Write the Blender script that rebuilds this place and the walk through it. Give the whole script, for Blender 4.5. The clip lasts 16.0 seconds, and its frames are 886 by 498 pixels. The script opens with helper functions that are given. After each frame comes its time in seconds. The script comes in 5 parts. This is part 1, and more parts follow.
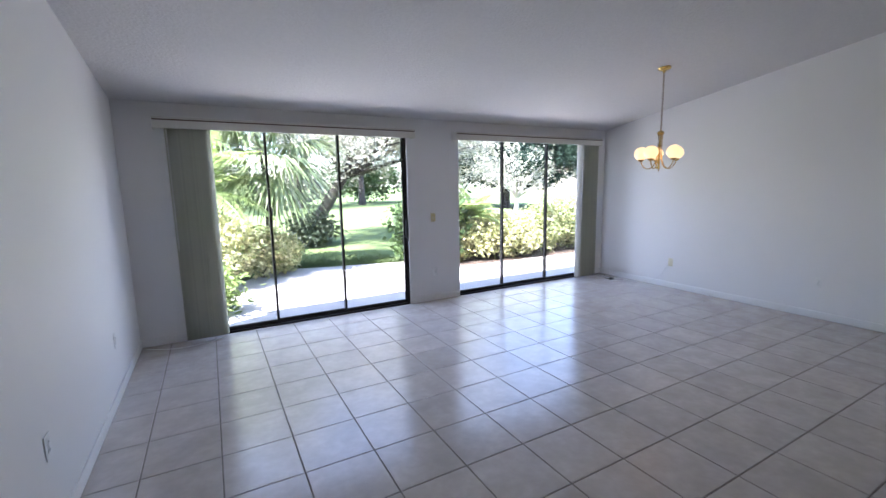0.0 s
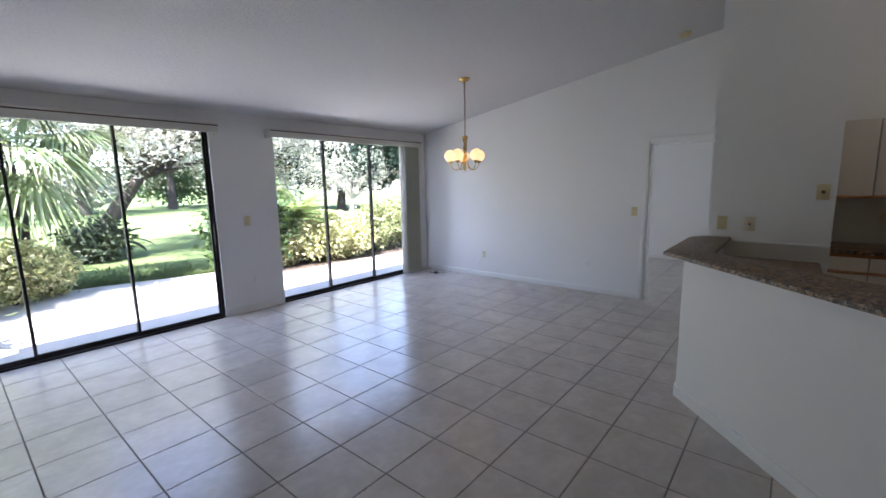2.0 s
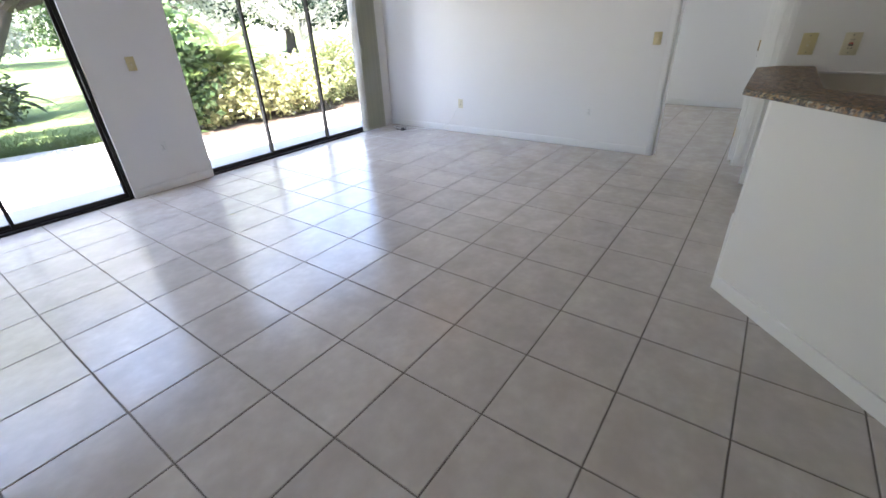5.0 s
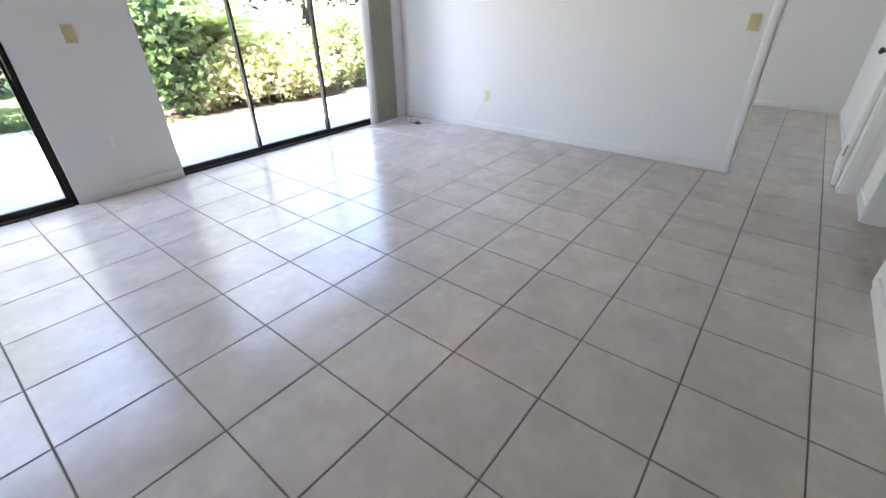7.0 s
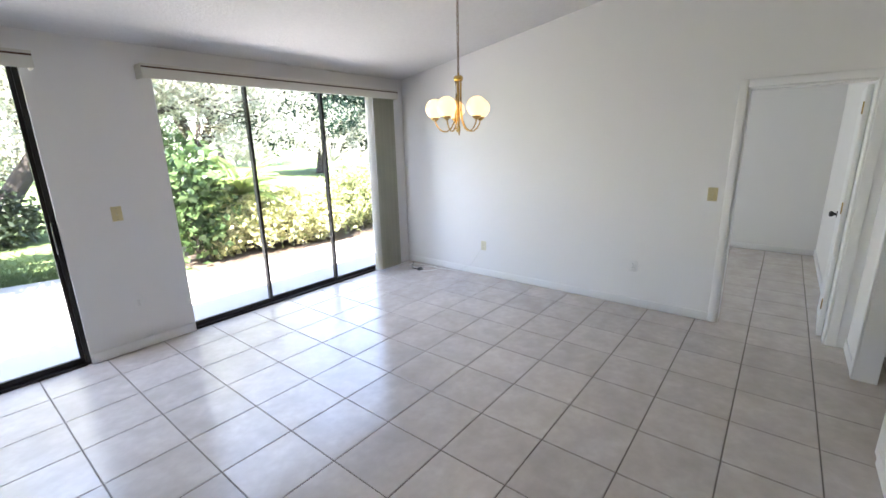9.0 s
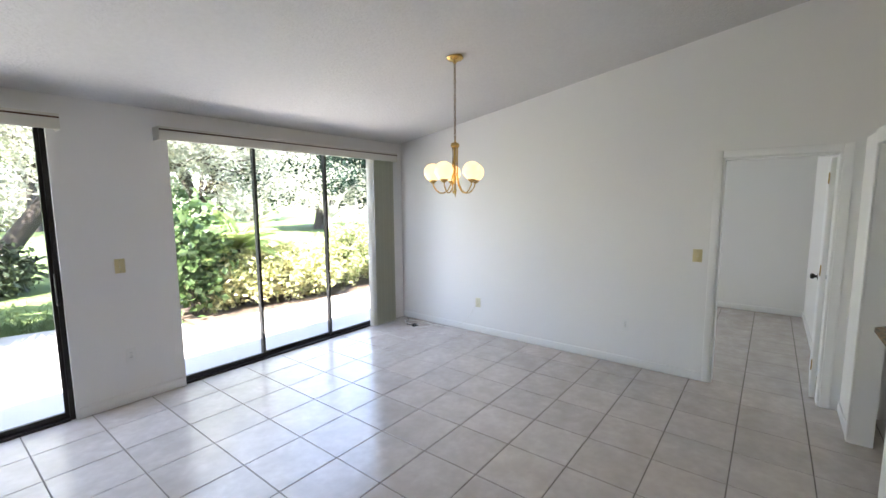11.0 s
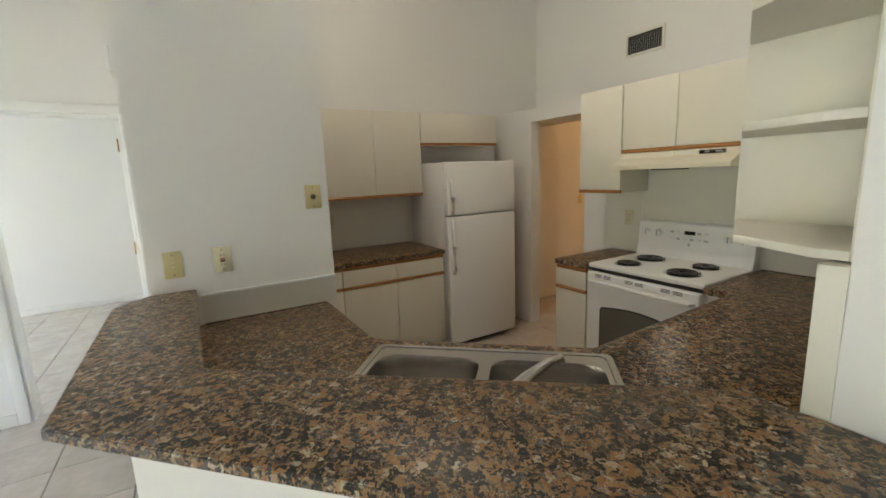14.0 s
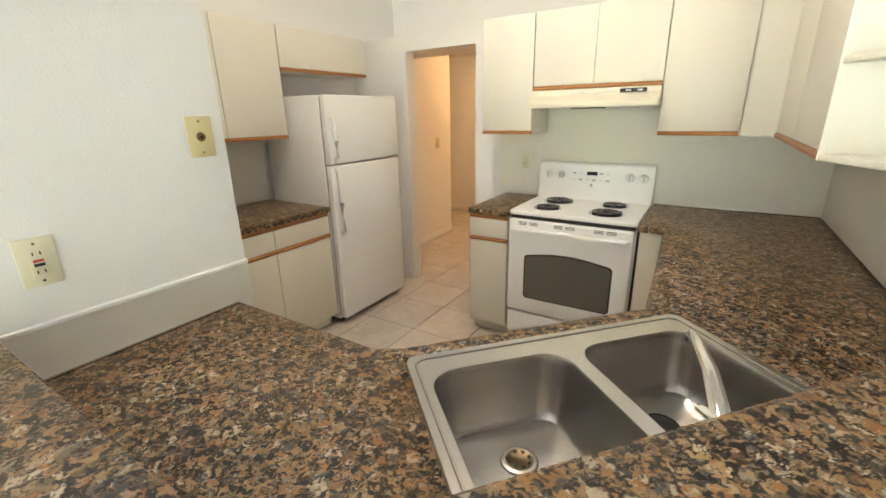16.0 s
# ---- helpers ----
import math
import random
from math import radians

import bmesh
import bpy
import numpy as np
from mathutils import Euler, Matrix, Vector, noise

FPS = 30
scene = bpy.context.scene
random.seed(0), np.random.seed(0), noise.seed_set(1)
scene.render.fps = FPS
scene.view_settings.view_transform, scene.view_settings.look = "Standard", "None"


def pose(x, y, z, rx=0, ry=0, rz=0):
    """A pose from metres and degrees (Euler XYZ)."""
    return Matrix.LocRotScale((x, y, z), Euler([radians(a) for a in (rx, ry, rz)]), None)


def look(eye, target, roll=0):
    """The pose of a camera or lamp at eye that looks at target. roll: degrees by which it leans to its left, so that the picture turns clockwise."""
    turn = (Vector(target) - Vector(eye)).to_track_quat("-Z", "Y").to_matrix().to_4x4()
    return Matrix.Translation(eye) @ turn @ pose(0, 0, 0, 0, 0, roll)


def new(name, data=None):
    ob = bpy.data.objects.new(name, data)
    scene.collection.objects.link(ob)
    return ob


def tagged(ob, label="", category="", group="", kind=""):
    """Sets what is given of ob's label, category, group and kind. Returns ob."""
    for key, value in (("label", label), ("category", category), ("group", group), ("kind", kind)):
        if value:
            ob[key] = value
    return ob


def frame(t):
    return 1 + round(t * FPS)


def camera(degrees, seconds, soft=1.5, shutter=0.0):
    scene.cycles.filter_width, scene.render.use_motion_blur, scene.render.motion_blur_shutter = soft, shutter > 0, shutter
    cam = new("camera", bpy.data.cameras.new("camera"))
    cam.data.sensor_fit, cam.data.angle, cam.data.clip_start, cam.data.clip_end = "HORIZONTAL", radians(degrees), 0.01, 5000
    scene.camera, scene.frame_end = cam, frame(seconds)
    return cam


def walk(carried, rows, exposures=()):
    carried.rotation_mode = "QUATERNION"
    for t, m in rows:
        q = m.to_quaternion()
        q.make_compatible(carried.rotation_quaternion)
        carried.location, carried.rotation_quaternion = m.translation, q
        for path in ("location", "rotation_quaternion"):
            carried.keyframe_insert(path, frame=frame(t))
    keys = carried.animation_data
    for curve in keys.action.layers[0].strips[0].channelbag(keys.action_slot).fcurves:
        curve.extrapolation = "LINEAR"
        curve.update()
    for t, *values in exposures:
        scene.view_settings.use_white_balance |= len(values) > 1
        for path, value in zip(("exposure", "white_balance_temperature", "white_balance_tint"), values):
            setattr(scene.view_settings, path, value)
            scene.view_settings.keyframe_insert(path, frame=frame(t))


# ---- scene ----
cam = camera(92.8, 16.0, 1.5, 0.2)
PATH = [
    (0, (1.196, 0.707, 1.61), (2.146, 2.442, 1.312), -1.1),
    (0.5, (1.25, 0.685, 1.595), (2.362, 2.319, 1.291), -1.0),
    (1, (1.292, 0.649, 1.592), (2.558, 2.167, 1.284), -0.9),
    (1.5, (1.336, 0.606, 1.606), (2.73, 2.006, 1.294), -1.0),
    (2, (1.366, 0.569, 1.591), (2.883, 1.836, 1.283), -1.2),
    (2.5, (1.394, 0.538, 1.59), (3.011, 1.672, 1.274), -1.5),
    (3, (1.434, 0.484, 1.59), (3.121, 1.506, 1.262), -1.7),
    (3.5, (1.456, 0.453, 1.581), (3.222, 1.319, 1.219), -1.7),
    (4, (1.544, 0.51, 1.551), (3.221, 1.474, 1.043), -1.9),
    (4.5, (1.804, 0.82, 1.464), (3.325, 1.851, 0.672), -1.2),
    (4.7, (1.951, 0.971, 1.439), (3.4, 2.028, 0.553), -2.6),
    (6.8, (2.921, 1.768, 1.33), (4.241, 2.848, 0.285), -1.3),
    (7, (2.92, 1.778, 1.338), (4.264, 2.86, 0.326), -0.8),
    (7.5, (2.918, 1.768, 1.42), (4.286, 2.897, 0.496), -1.6),
    (8, (2.924, 1.757, 1.508), (4.331, 2.926, 0.701), -2.4),
    (8.5, (2.911, 1.744, 1.59), (4.388, 2.922, 0.934), -1.9),
    (9, (2.89, 1.73, 1.674), (4.401, 2.944, 1.182), -1.4),
    (9.5, (2.868, 1.709, 1.735), (4.416, 2.934, 1.411), -0.9),
    (9.7, (2.864, 1.665, 1.72), (4.412, 2.907, 1.472), -0.8),
    (11.8, (2.783, 1.682, 1.66), (4.378, 2.871, 1.452), -0.0),
    (12, (2.791, 1.635, 1.627), (4.488, 2.668, 1.394), -0.5),
    (12.5, (2.861, 1.467, 1.596), (4.826, 1.734, 1.336), -1.4),
    (13, (3.102, 1.199, 1.573), (5.035, 0.773, 1.291), -1.9),
    (13.5, (3.336, 1.012, 1.56), (5.151, 0.225, 1.268), -1.9),
    (14, (3.54, 0.95, 1.554), (5.233, -0.055, 1.204), -2.2),
    (14.5, (3.742, 0.937, 1.543), (5.298, -0.257, 1.151), -2.1),
    (15, (3.96, 0.977, 1.538), (5.353, -0.389, 1.098), -1.9),
    (15.5, (4.169, 1.044, 1.526), (5.406, -0.44, 1.009), -1.9),
    (16, (4.396, 1.133, 1.519), (5.416, -0.475, 0.906), -1.2),
]
EXPOSURES = [(0, 3.12, 5750, 22), (1, 3.02, 5800, 22), (2, 2.97, 5900, 21), (3.5, 3.17, 6020, 21), (4.5, 3.5, 6220, 19), (7, 3.8, 6270, 18), (9, 3.7, 6350, 17), (9.7, 3.65, 6400, 17),
             (11.8, 3.45, 6430, 15), (12.5, 3.22, 6550, 14), (13, 3.62, 6600, 12), (13.5, 4.07, 6700, 11), (14, 4.52, 6700, 11), (14.5, 4.9, 6650, 11), (15, 5.25, 6650, 11), (16, 5.6, 6650, 11)]
walk(cam, [(t, look(eye, target, roll)) for t, eye, target, roll in PATH], EXPOSURES)


# ---- light ----
world = bpy.data.worlds.new("sky")
scene.world = world
world.use_nodes = True
wn = world.node_tree.nodes
sky = wn.new("ShaderNodeTexSky")
sky.sky_type, sky.sun_disc = "NISHITA", False
sky.sun_elevation, sky.sun_rotation = radians(56), radians(250)
world.node_tree.links.new(sky.outputs[0], wn["Background"].inputs[0])
wn["Background"].inputs[1].default_value = 0.15
sun_data = bpy.data.lights.new("sun", "SUN")
sun_data.energy, sun_data.angle, sun_data.color = 4.6, radians(0.5), (1, 0.95, 0.87)
sun = new("sun", sun_data)
# the sun stands in the west, a little behind the house
AZ, EL = radians(200), radians(56)
to_sun = Vector((math.cos(AZ) * math.cos(EL), math.sin(AZ) * math.cos(EL), math.sin(EL)))
sun.matrix_world = look(to_sun * 50, (0, 0, 0))


def sky_light(x0, x1, watts, rgb=(0.95, 0.97, 1.0)):
    """Daylight entering a glass door, standing in for the sky's light."""
    data = bpy.data.lights.new("window_daylight", "AREA")
    data.shape, data.size, data.size_y = "RECTANGLE", x1 - x0, 2.1
    data.energy, data.color = watts, rgb
    lamp = new("window_daylight", data)
    lamp.matrix_world = pose((x0 + x1) / 2, 6.05, 1.15, -78)
    return lamp


sky_light(0.98, 3.45, 2.0)
sky_light(4.35, 6.9, 2.0)
sky_light(8.25, 10.15, 3.3, (0.92, 0.98, 0.98))

# ---- materials ----


def material(name, rgb, rough=0.6, metal=0.0, spots=0.0, scale=8.0, fine=0.0, fine_scale=120.0, bump=0.0, bump_scale=60.0,
             vary=0.0, rgb2=None, coat=0.0):
    """A painted or plain surface: colour with blotches at two sizes, fine relief, and a shift from piece to piece."""
    m = bpy.data.materials.new(name)
    m.use_nodes = True
    n, l = m.node_tree.nodes, m.node_tree.links
    b = n["Principled BSDF"]
    b.inputs["Roughness"].default_value, b.inputs["Metallic"].default_value = rough, metal
    b.inputs["Coat Weight"].default_value = coat
    co = n.new("ShaderNodeTexCoord")
    rgb2 = rgb2 or tuple(c * 0.7 for c in rgb)
    last = n.new("ShaderNodeRGB")
    last.outputs[0].default_value = (*rgb, 1)
    out = last.outputs[0]
    for amount, size, detail in ((spots, scale, 4), (fine, fine_scale, 2)):
        if amount <= 0:
            continue
        t = n.new("ShaderNodeTexNoise")
        t.inputs["Scale"].default_value, t.inputs["Detail"].default_value = size, detail
        l.new(co.outputs["Object"], t.inputs["Vector"])
        r = n.new("ShaderNodeMapRange")
        r.inputs["From Min"].default_value, r.inputs["From Max"].default_value = 0.3, 0.72
        r.inputs["To Max"].default_value = amount
        l.new(t.outputs["Fac"], r.inputs["Value"])
        x = n.new("ShaderNodeMix")
        x.data_type = "RGBA"
        l.new(r.outputs[0], x.inputs["Factor"])
        l.new(out, x.inputs["A"])
        x.inputs["B"].default_value = (*rgb2, 1)
        out = x.outputs["Result"]
    if vary:
        info = n.new("ShaderNodeObjectInfo")
        h = n.new("ShaderNodeHueSaturation")
        r = n.new("ShaderNodeMapRange")
        r.inputs["To Min"].default_value, r.inputs["To Max"].default_value = 1 - vary, 1 + vary
        l.new(info.outputs["Random"], r.inputs["Value"])
        l.new(r.outputs[0], h.inputs["Value"])
        l.new(out, h.inputs["Color"])
        out = h.outputs[0]
    l.new(out, b.inputs["Base Color"])
    if bump:
        t = n.new("ShaderNodeTexNoise")
        t.inputs["Scale"].default_value, t.inputs["Detail"].default_value = bump_scale, 5
        l.new(co.outputs["Object"], t.inputs["Vector"])
        k = n.new("ShaderNodeBump")
        k.inputs["Strength"].default_value, k.inputs["Distance"].default_value = bump, 0.01
        l.new(t.outputs["Fac"], k.inputs["Height"])
        l.new(k.outputs[0], b.inputs["Normal"])
    return m


def leaf_material(name, rgb, rgb2, rough=0.45, through_light=0.35):
    """Foliage: two greens shared out leaf by leaf, letting some light through."""
    m = bpy.data.materials.new(name)
    m.use_nodes = True
    n, l = m.node_tree.nodes, m.node_tree.links
    b = n["Principled BSDF"]
    b.inputs["Roughness"].default_value = rough
    g = n.new("ShaderNodeNewGeometry")
    x = n.new("ShaderNodeMix")
    x.data_type = "RGBA"
    l.new(g.outputs["Random Per Island"], x.inputs["Factor"])
    x.inputs["A"].default_value, x.inputs["B"].default_value = (*rgb, 1), (*rgb2, 1)
    l.new(x.outputs["Result"], b.inputs["Base Color"])
    t = n.new("ShaderNodeBsdfTranslucent")
    l.new(x.outputs["Result"], t.inputs["Color"])
    s = n.new("ShaderNodeMixShader")
    s.inputs[0].default_value = through_light
    l.new(b.outputs[0], s.inputs[1])
    l.new(t.outputs[0], s.inputs[2])
    l.new(s.outputs[0], n["Material Output"].inputs["Surface"])
    return m


def tile_material():
    """Glazed ceramic floor tile: warm pale grey with soft clouds and thin streaks."""
    m = material("floor_tile", (0.635, 0.587, 0.542), 0.2, 0, 0.85, 5, 0.5, 17, 0.04, 18, 0.05, (0.475, 0.423, 0.378))
    n, l = m.node_tree.nodes, m.node_tree.links
    b = n["Principled BSDF"]
    geo = n.new("ShaderNodeNewGeometry")
    for t in [x for x in n if x.bl_idname == "ShaderNodeTexNoise"]:
        l.new(geo.outputs["Position"], t.inputs["Vector"])
    t = n.new("ShaderNodeTexNoise")
    t.inputs["Scale"].default_value, t.inputs["Detail"].default_value = 9, 4
    l.new(geo.outputs["Position"], t.inputs["Vector"])
    r = n.new("ShaderNodeMapRange")
    r.inputs["To Min"].default_value, r.inputs["To Max"].default_value = 0.12, 0.30
    l.new(t.outputs["Fac"], r.inputs["Value"])
    l.new(r.outputs[0], b.inputs["Roughness"])
    b.inputs["Specular IOR Level"].default_value = 0.75
    return m


def granite_material():
    """Laminate printed as brown granite: crowded soft flecks of tan, rust, brown, black and blue-grey, one to two centimetres wide."""
    m = bpy.data.materials.new("granite_laminate")
    m.use_nodes = True
    n, l = m.node_tree.nodes, m.node_tree.links
    b = n["Principled BSDF"]
    b.inputs["Roughness"].default_value = 0.44
    co = n.new("ShaderNodeTexCoord")
    wob = n.new("ShaderNodeTexNoise")
    wob.inputs["Scale"].default_value, wob.inputs["Detail"].default_value = 70, 8
    l.new(co.outputs["Object"], wob.inputs["Vector"])
    off = n.new("ShaderNodeVectorMath")
    off.operation = "MULTIPLY_ADD"
    off.inputs[1].default_value = (0.045, 0.045, 0.045)
    l.new(wob.outputs["Color"], off.inputs[0])
    l.new(co.outputs["Object"], off.inputs[2])

    def flecks(scale, stops, smooth):
        v = n.new("ShaderNodeTexVoronoi")
        v.feature = "SMOOTH_F1"
        v.inputs["Scale"].default_value, v.inputs["Smoothness"].default_value = scale, smooth
        l.new(off.outputs[0], v.inputs["Vector"])
        sep = n.new("ShaderNodeSeparateColor")
        l.new(v.outputs["Color"], sep.inputs[0])
        r = n.new("ShaderNodeValToRGB")
        e = r.color_ramp.elements
        while len(e) < len(stops):
            e.new(0.5)
        for k, (p, c) in enumerate(stops):
            e[k].position, e[k].color = p, (*c, 1)
        l.new(sep.outputs[0], r.inputs[0])
        return r.outputs[0], sep.outputs[1]
    black, brown, rust, tan, cream, slate = (0.010, 0.010, 0.009), (0.10, 0.06, 0.03), (0.33, 0.15, 0.045), (0.36, 0.25, 0.13), (0.53, 0.45, 0.33), (0.085, 0.092, 0.097)
    large, pick = flecks(64, [(0.24, black), (0.34, brown), (0.41, rust), (0.50, tan), (0.58, black), (0.68, slate), (0.79, cream), (0.90, rust)], 0.38)
    small, other = flecks(105, [(0.25, black), (0.38, slate), (0.5, rust), (0.66, tan), (0.84, black)], 0.25)
    r = n.new("ShaderNodeMapRange")
    r.inputs["From Min"].default_value, r.inputs["From Max"].default_value = 0.5, 0.62
    l.new(other, r.inputs["Value"])
    x = n.new("ShaderNodeMix")
    x.data_type = "RGBA"
    l.new(r.outputs[0], x.inputs["Factor"])
    l.new(large, x.inputs["A"])
    l.new(small, x.inputs["B"])
    l.new(x.outputs["Result"], b.inputs["Base Color"])
    return m


def glow_material(name, rgb, power):
    m = bpy.data.materials.new(name)
    m.use_nodes = True
    b = m.node_tree.nodes["Principled BSDF"]
    b.inputs["Base Color"].default_value = (0.9, 0.88, 0.82, 1)
    b.inputs["Roughness"].default_value = 0.25
    b.inputs["Emission Color"].default_value = (*rgb, 1)
    b.inputs["Emission Strength"].default_value = power
    return m


def glass_material():
    m = bpy.data.materials.new("window_glass")
    m.use_nodes = True
    n, l = m.node_tree.nodes, m.node_tree.links
    t, g, s = n.new("ShaderNodeBsdfTransparent"), n.new("ShaderNodeBsdfGlossy"), n.new("ShaderNodeMixShader")
    t.inputs[0].default_value = (0.97, 0.98, 0.975, 1)
    g.inputs["Roughness"].default_value = 0.02
    f, p, k = n.new("ShaderNodeLayerWeight"), n.new("ShaderNodeMath"), n.new("ShaderNodeMath")
    f.inputs[0].default_value = 0.5
    p.operation, k.operation = "POWER", "MULTIPLY_ADD"
    p.inputs[1].default_value, k.inputs[1].default_value, k.inputs[2].default_value = 5, 0.7, 0.03
    l.new(f.outputs["Facing"], p.inputs[0])
    l.new(p.outputs[0], k.inputs[0])
    l.new(k.outputs[0], s.inputs[0])
    l.new(t.outputs[0], s.inputs[1])
    l.new(g.outputs[0], s.inputs[2])
    l.new(s.outputs[0], n["Material Output"].inputs["Surface"])
    return m


def wood_material(name, rgb, rgb2, rough=0.4):
    m = bpy.data.materials.new(name)
    m.use_nodes = True
    n, l = m.node_tree.nodes, m.node_tree.links
    b = n["Principled BSDF"]
    b.inputs["Roughness"].default_value = rough
    co = n.new("ShaderNodeTexCoord")
    mp = n.new("ShaderNodeMapping")
    mp.inputs["Scale"].default_value = (4, 4, 60)
    l.new(co.outputs["Object"], mp.inputs[0])
    t = n.new("ShaderNodeTexNoise")
    t.inputs["Scale"].default_value, t.inputs["Detail"].default_value = 3, 6
    l.new(mp.outputs[0], t.inputs["Vector"])
    x = n.new("ShaderNodeMix")
    x.data_type = "RGBA"
    l.new(t.outputs["Fac"], x.inputs["Factor"])
    x.inputs["A"].default_value, x.inputs["B"].default_value = (*rgb, 1), (*rgb2, 1)
    l.new(x.outputs["Result"], b.inputs["Base Color"])
    return m


def vinyl_material(*args):
    """Thin vinyl that lets some daylight through."""
    m = material(*args)
    n, l = m.node_tree.nodes, m.node_tree.links
    b = n["Principled BSDF"]
    t, x = n.new("ShaderNodeBsdfTranslucent"), n.new("ShaderNodeMixShader")
    l.new(b.inputs["Base Color"].links[0].from_socket, t.inputs["Color"])
    x.inputs[0].default_value = 0.36
    l.new(b.outputs[0], x.inputs[1])
    l.new(t.outputs[0], x.inputs[2])
    l.new(x.outputs[0], n["Material Output"].inputs["Surface"])
    return m


WALL = material("wall_paint", (0.80, 0.79, 0.775), 0.55, 0, 0.12, 1.3, 0.05, 40, 0.12, 160, 0, (0.75, 0.74, 0.72))
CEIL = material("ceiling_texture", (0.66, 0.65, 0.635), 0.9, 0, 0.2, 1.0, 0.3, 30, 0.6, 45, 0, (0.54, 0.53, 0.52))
TRIM = material("trim_paint", (0.82, 0.815, 0.80), 0.35, 0, 0.1, 3, 0, 1, 0.05, 80, 0, (0.72, 0.71, 0.69))
GROUT = material("grout", (0.15, 0.128, 0.108), 0.9, 0, 0.6, 4, 0.4, 60, 0.3, 200, 0, (0.19, 0.165, 0.145))
TILE = tile_material()
GRANITE = granite_material()
LAMINATE = material("cream_laminate", (0.72, 0.69, 0.60), 0.4, 0, 0.1, 2, 0.04, 90, 0.02, 120, 0.015, (0.66, 0.63, 0.54))
SPLASH = material("splash_laminate", (0.745, 0.725, 0.645), 0.45, 0, 0.12, 2, 0.05, 70, 0.02, 100, 0, (0.65, 0.63, 0.56))
OAK = wood_material("oak_strip", (0.43, 0.19, 0.05), (0.29, 0.115, 0.033))
APPLIANCE = material("white_enamel", (0.86, 0.86, 0.855), 0.28, 0, 0.06, 2, 0, 1, 0.03, 250, 0, (0.76, 0.76, 0.75))
ALMOND = material("almond_enamel", (0.74, 0.69, 0.56), 0.35, 0, 0.1, 3, 0, 1, 0, 1, 0, (0.68, 0.63, 0.5))
BLACK = material("black_enamel", (0.012, 0.012, 0.013), 0.25, 0, 0.2, 6, 0, 1, 0, 1, 0, (0.03, 0.03, 0.03))
BRONZE = material("dark_bronze", (0.018, 0.016, 0.015), 0.4, 0.4, 0.3, 5, 0.2, 90, 0.05, 90, 0, (0.04, 0.036, 0.032))
STEEL = material("brushed_steel", (0.50, 0.475, 0.45), 0.27, 1.0, 0.3, 6, 0.25, 140, 0.04, 160, 0, (0.42, 0.41, 0.4))
CHROME = material("chrome", (0.78, 0.78, 0.78), 0.08, 1.0, 0.1, 20, 0, 1, 0, 1, 0, (0.7, 0.7, 0.7))
BRASS = material("aged_brass", (0.62, 0.42, 0.14), 0.22, 1.0, 0.3, 14, 0, 1, 0, 1, 0, (0.45, 0.29, 0.09))
BRASS_DARK = material("dark_brass", (0.24, 0.18, 0.11), 0.35, 1.0, 0.3, 14, 0, 1, 0, 1, 0, (0.16, 0.12, 0.07))
IVORY = material("ivory_plastic", (0.62, 0.54, 0.30), 0.35, 0, 0.1, 20, 0, 1, 0, 1, 0, (0.55, 0.47, 0.25))
IVORY_PALE = material("pale_ivory_plastic", (0.68, 0.64, 0.47), 0.35, 0, 0.1, 20, 0, 1, 0, 1, 0, (0.6, 0.56, 0.4))
WHITE_PLASTIC = material("white_plastic", (0.78, 0.78, 0.76), 0.4, 0, 0.05, 9, 0, 1, 0, 1, 0, (0.7, 0.7, 0.68))
DARK = material("dark_slot", (0.02, 0.02, 0.02), 0.6)
RED = material("red_button", (0.5, 0.06, 0.04), 0.5)
GREY_MARK = material("grey_print", (0.46, 0.46, 0.47), 0.5)
OVEN_GLASS = material("oven_glass", (0.13, 0.125, 0.11), 0.1, 0, 0.3, 8, 0, 1, 0, 1, 0, (0.17, 0.155, 0.13))
BLIND = vinyl_material("blind_vinyl", (0.64, 0.64, 0.55), 0.5, 0, 0.1, 5, 0.08, 70, 0.05, 120, 0.05, (0.56, 0.56, 0.47))
# lit copy of the blind vinyl: daylight on the end slats painted in
BLIND_LIT = vinyl_material("blind_vinyl_lit", (0.78, 0.77, 0.73), 0.5, 0, 0.1, 5)
VALANCE = material("valance_vinyl", (0.66, 0.64, 0.57), 0.45, 0, 0.1, 3, 0, 1, 0, 1, 0, (0.6, 0.58, 0.51))
GLASS = glass_material()
DARK_OAK = wood_material("dark_trim_strip", (0.10, 0.045, 0.02), (0.05, 0.022, 0.01))
GLOBE = glow_material("lit_globe", (1.0, 0.62, 0.27), 0.17)
GLOBE.node_tree.nodes["Principled BSDF"].inputs["Base Color"].default_value = (0.74, 0.64, 0.42, 1)
HALL_GLOW = glow_material("lit_hall_lamp", (1.0, 0.55, 0.22), 3.0)
KITCHEN_GLOW = glow_material("lit_kitchen_lamp", (1.0, 0.88, 0.70), 2.7)
PATIO = material("patio_concrete", (0.44, 0.42, 0.395), 0.9, 0, 0.5, 0.9, 0.4, 25, 0.3, 60, 0, (0.37, 0.35, 0.325))
LAWN = material("lawn_grass", (0.125, 0.172, 0.065), 0.9, 0, 0.7, 0.35, 0.6, 14, 0.8, 30, 0, (0.15, 0.195, 0.08))
LAWN.node_tree.nodes["Principled BSDF"].inputs["Specular IOR Level"].default_value = 0.05
SOIL = material("planting_soil", (0.07, 0.05, 0.035), 0.95, 0, 0.6, 4, 0.5, 30, 0.7, 30, 0, (0.12, 0.085, 0.06))
BARK = material("grey_bark", (0.055, 0.044, 0.036), 0.9, 0, 0.7, 6, 0.5, 40, 0.9, 25, 0, (0.05, 0.04, 0.035))
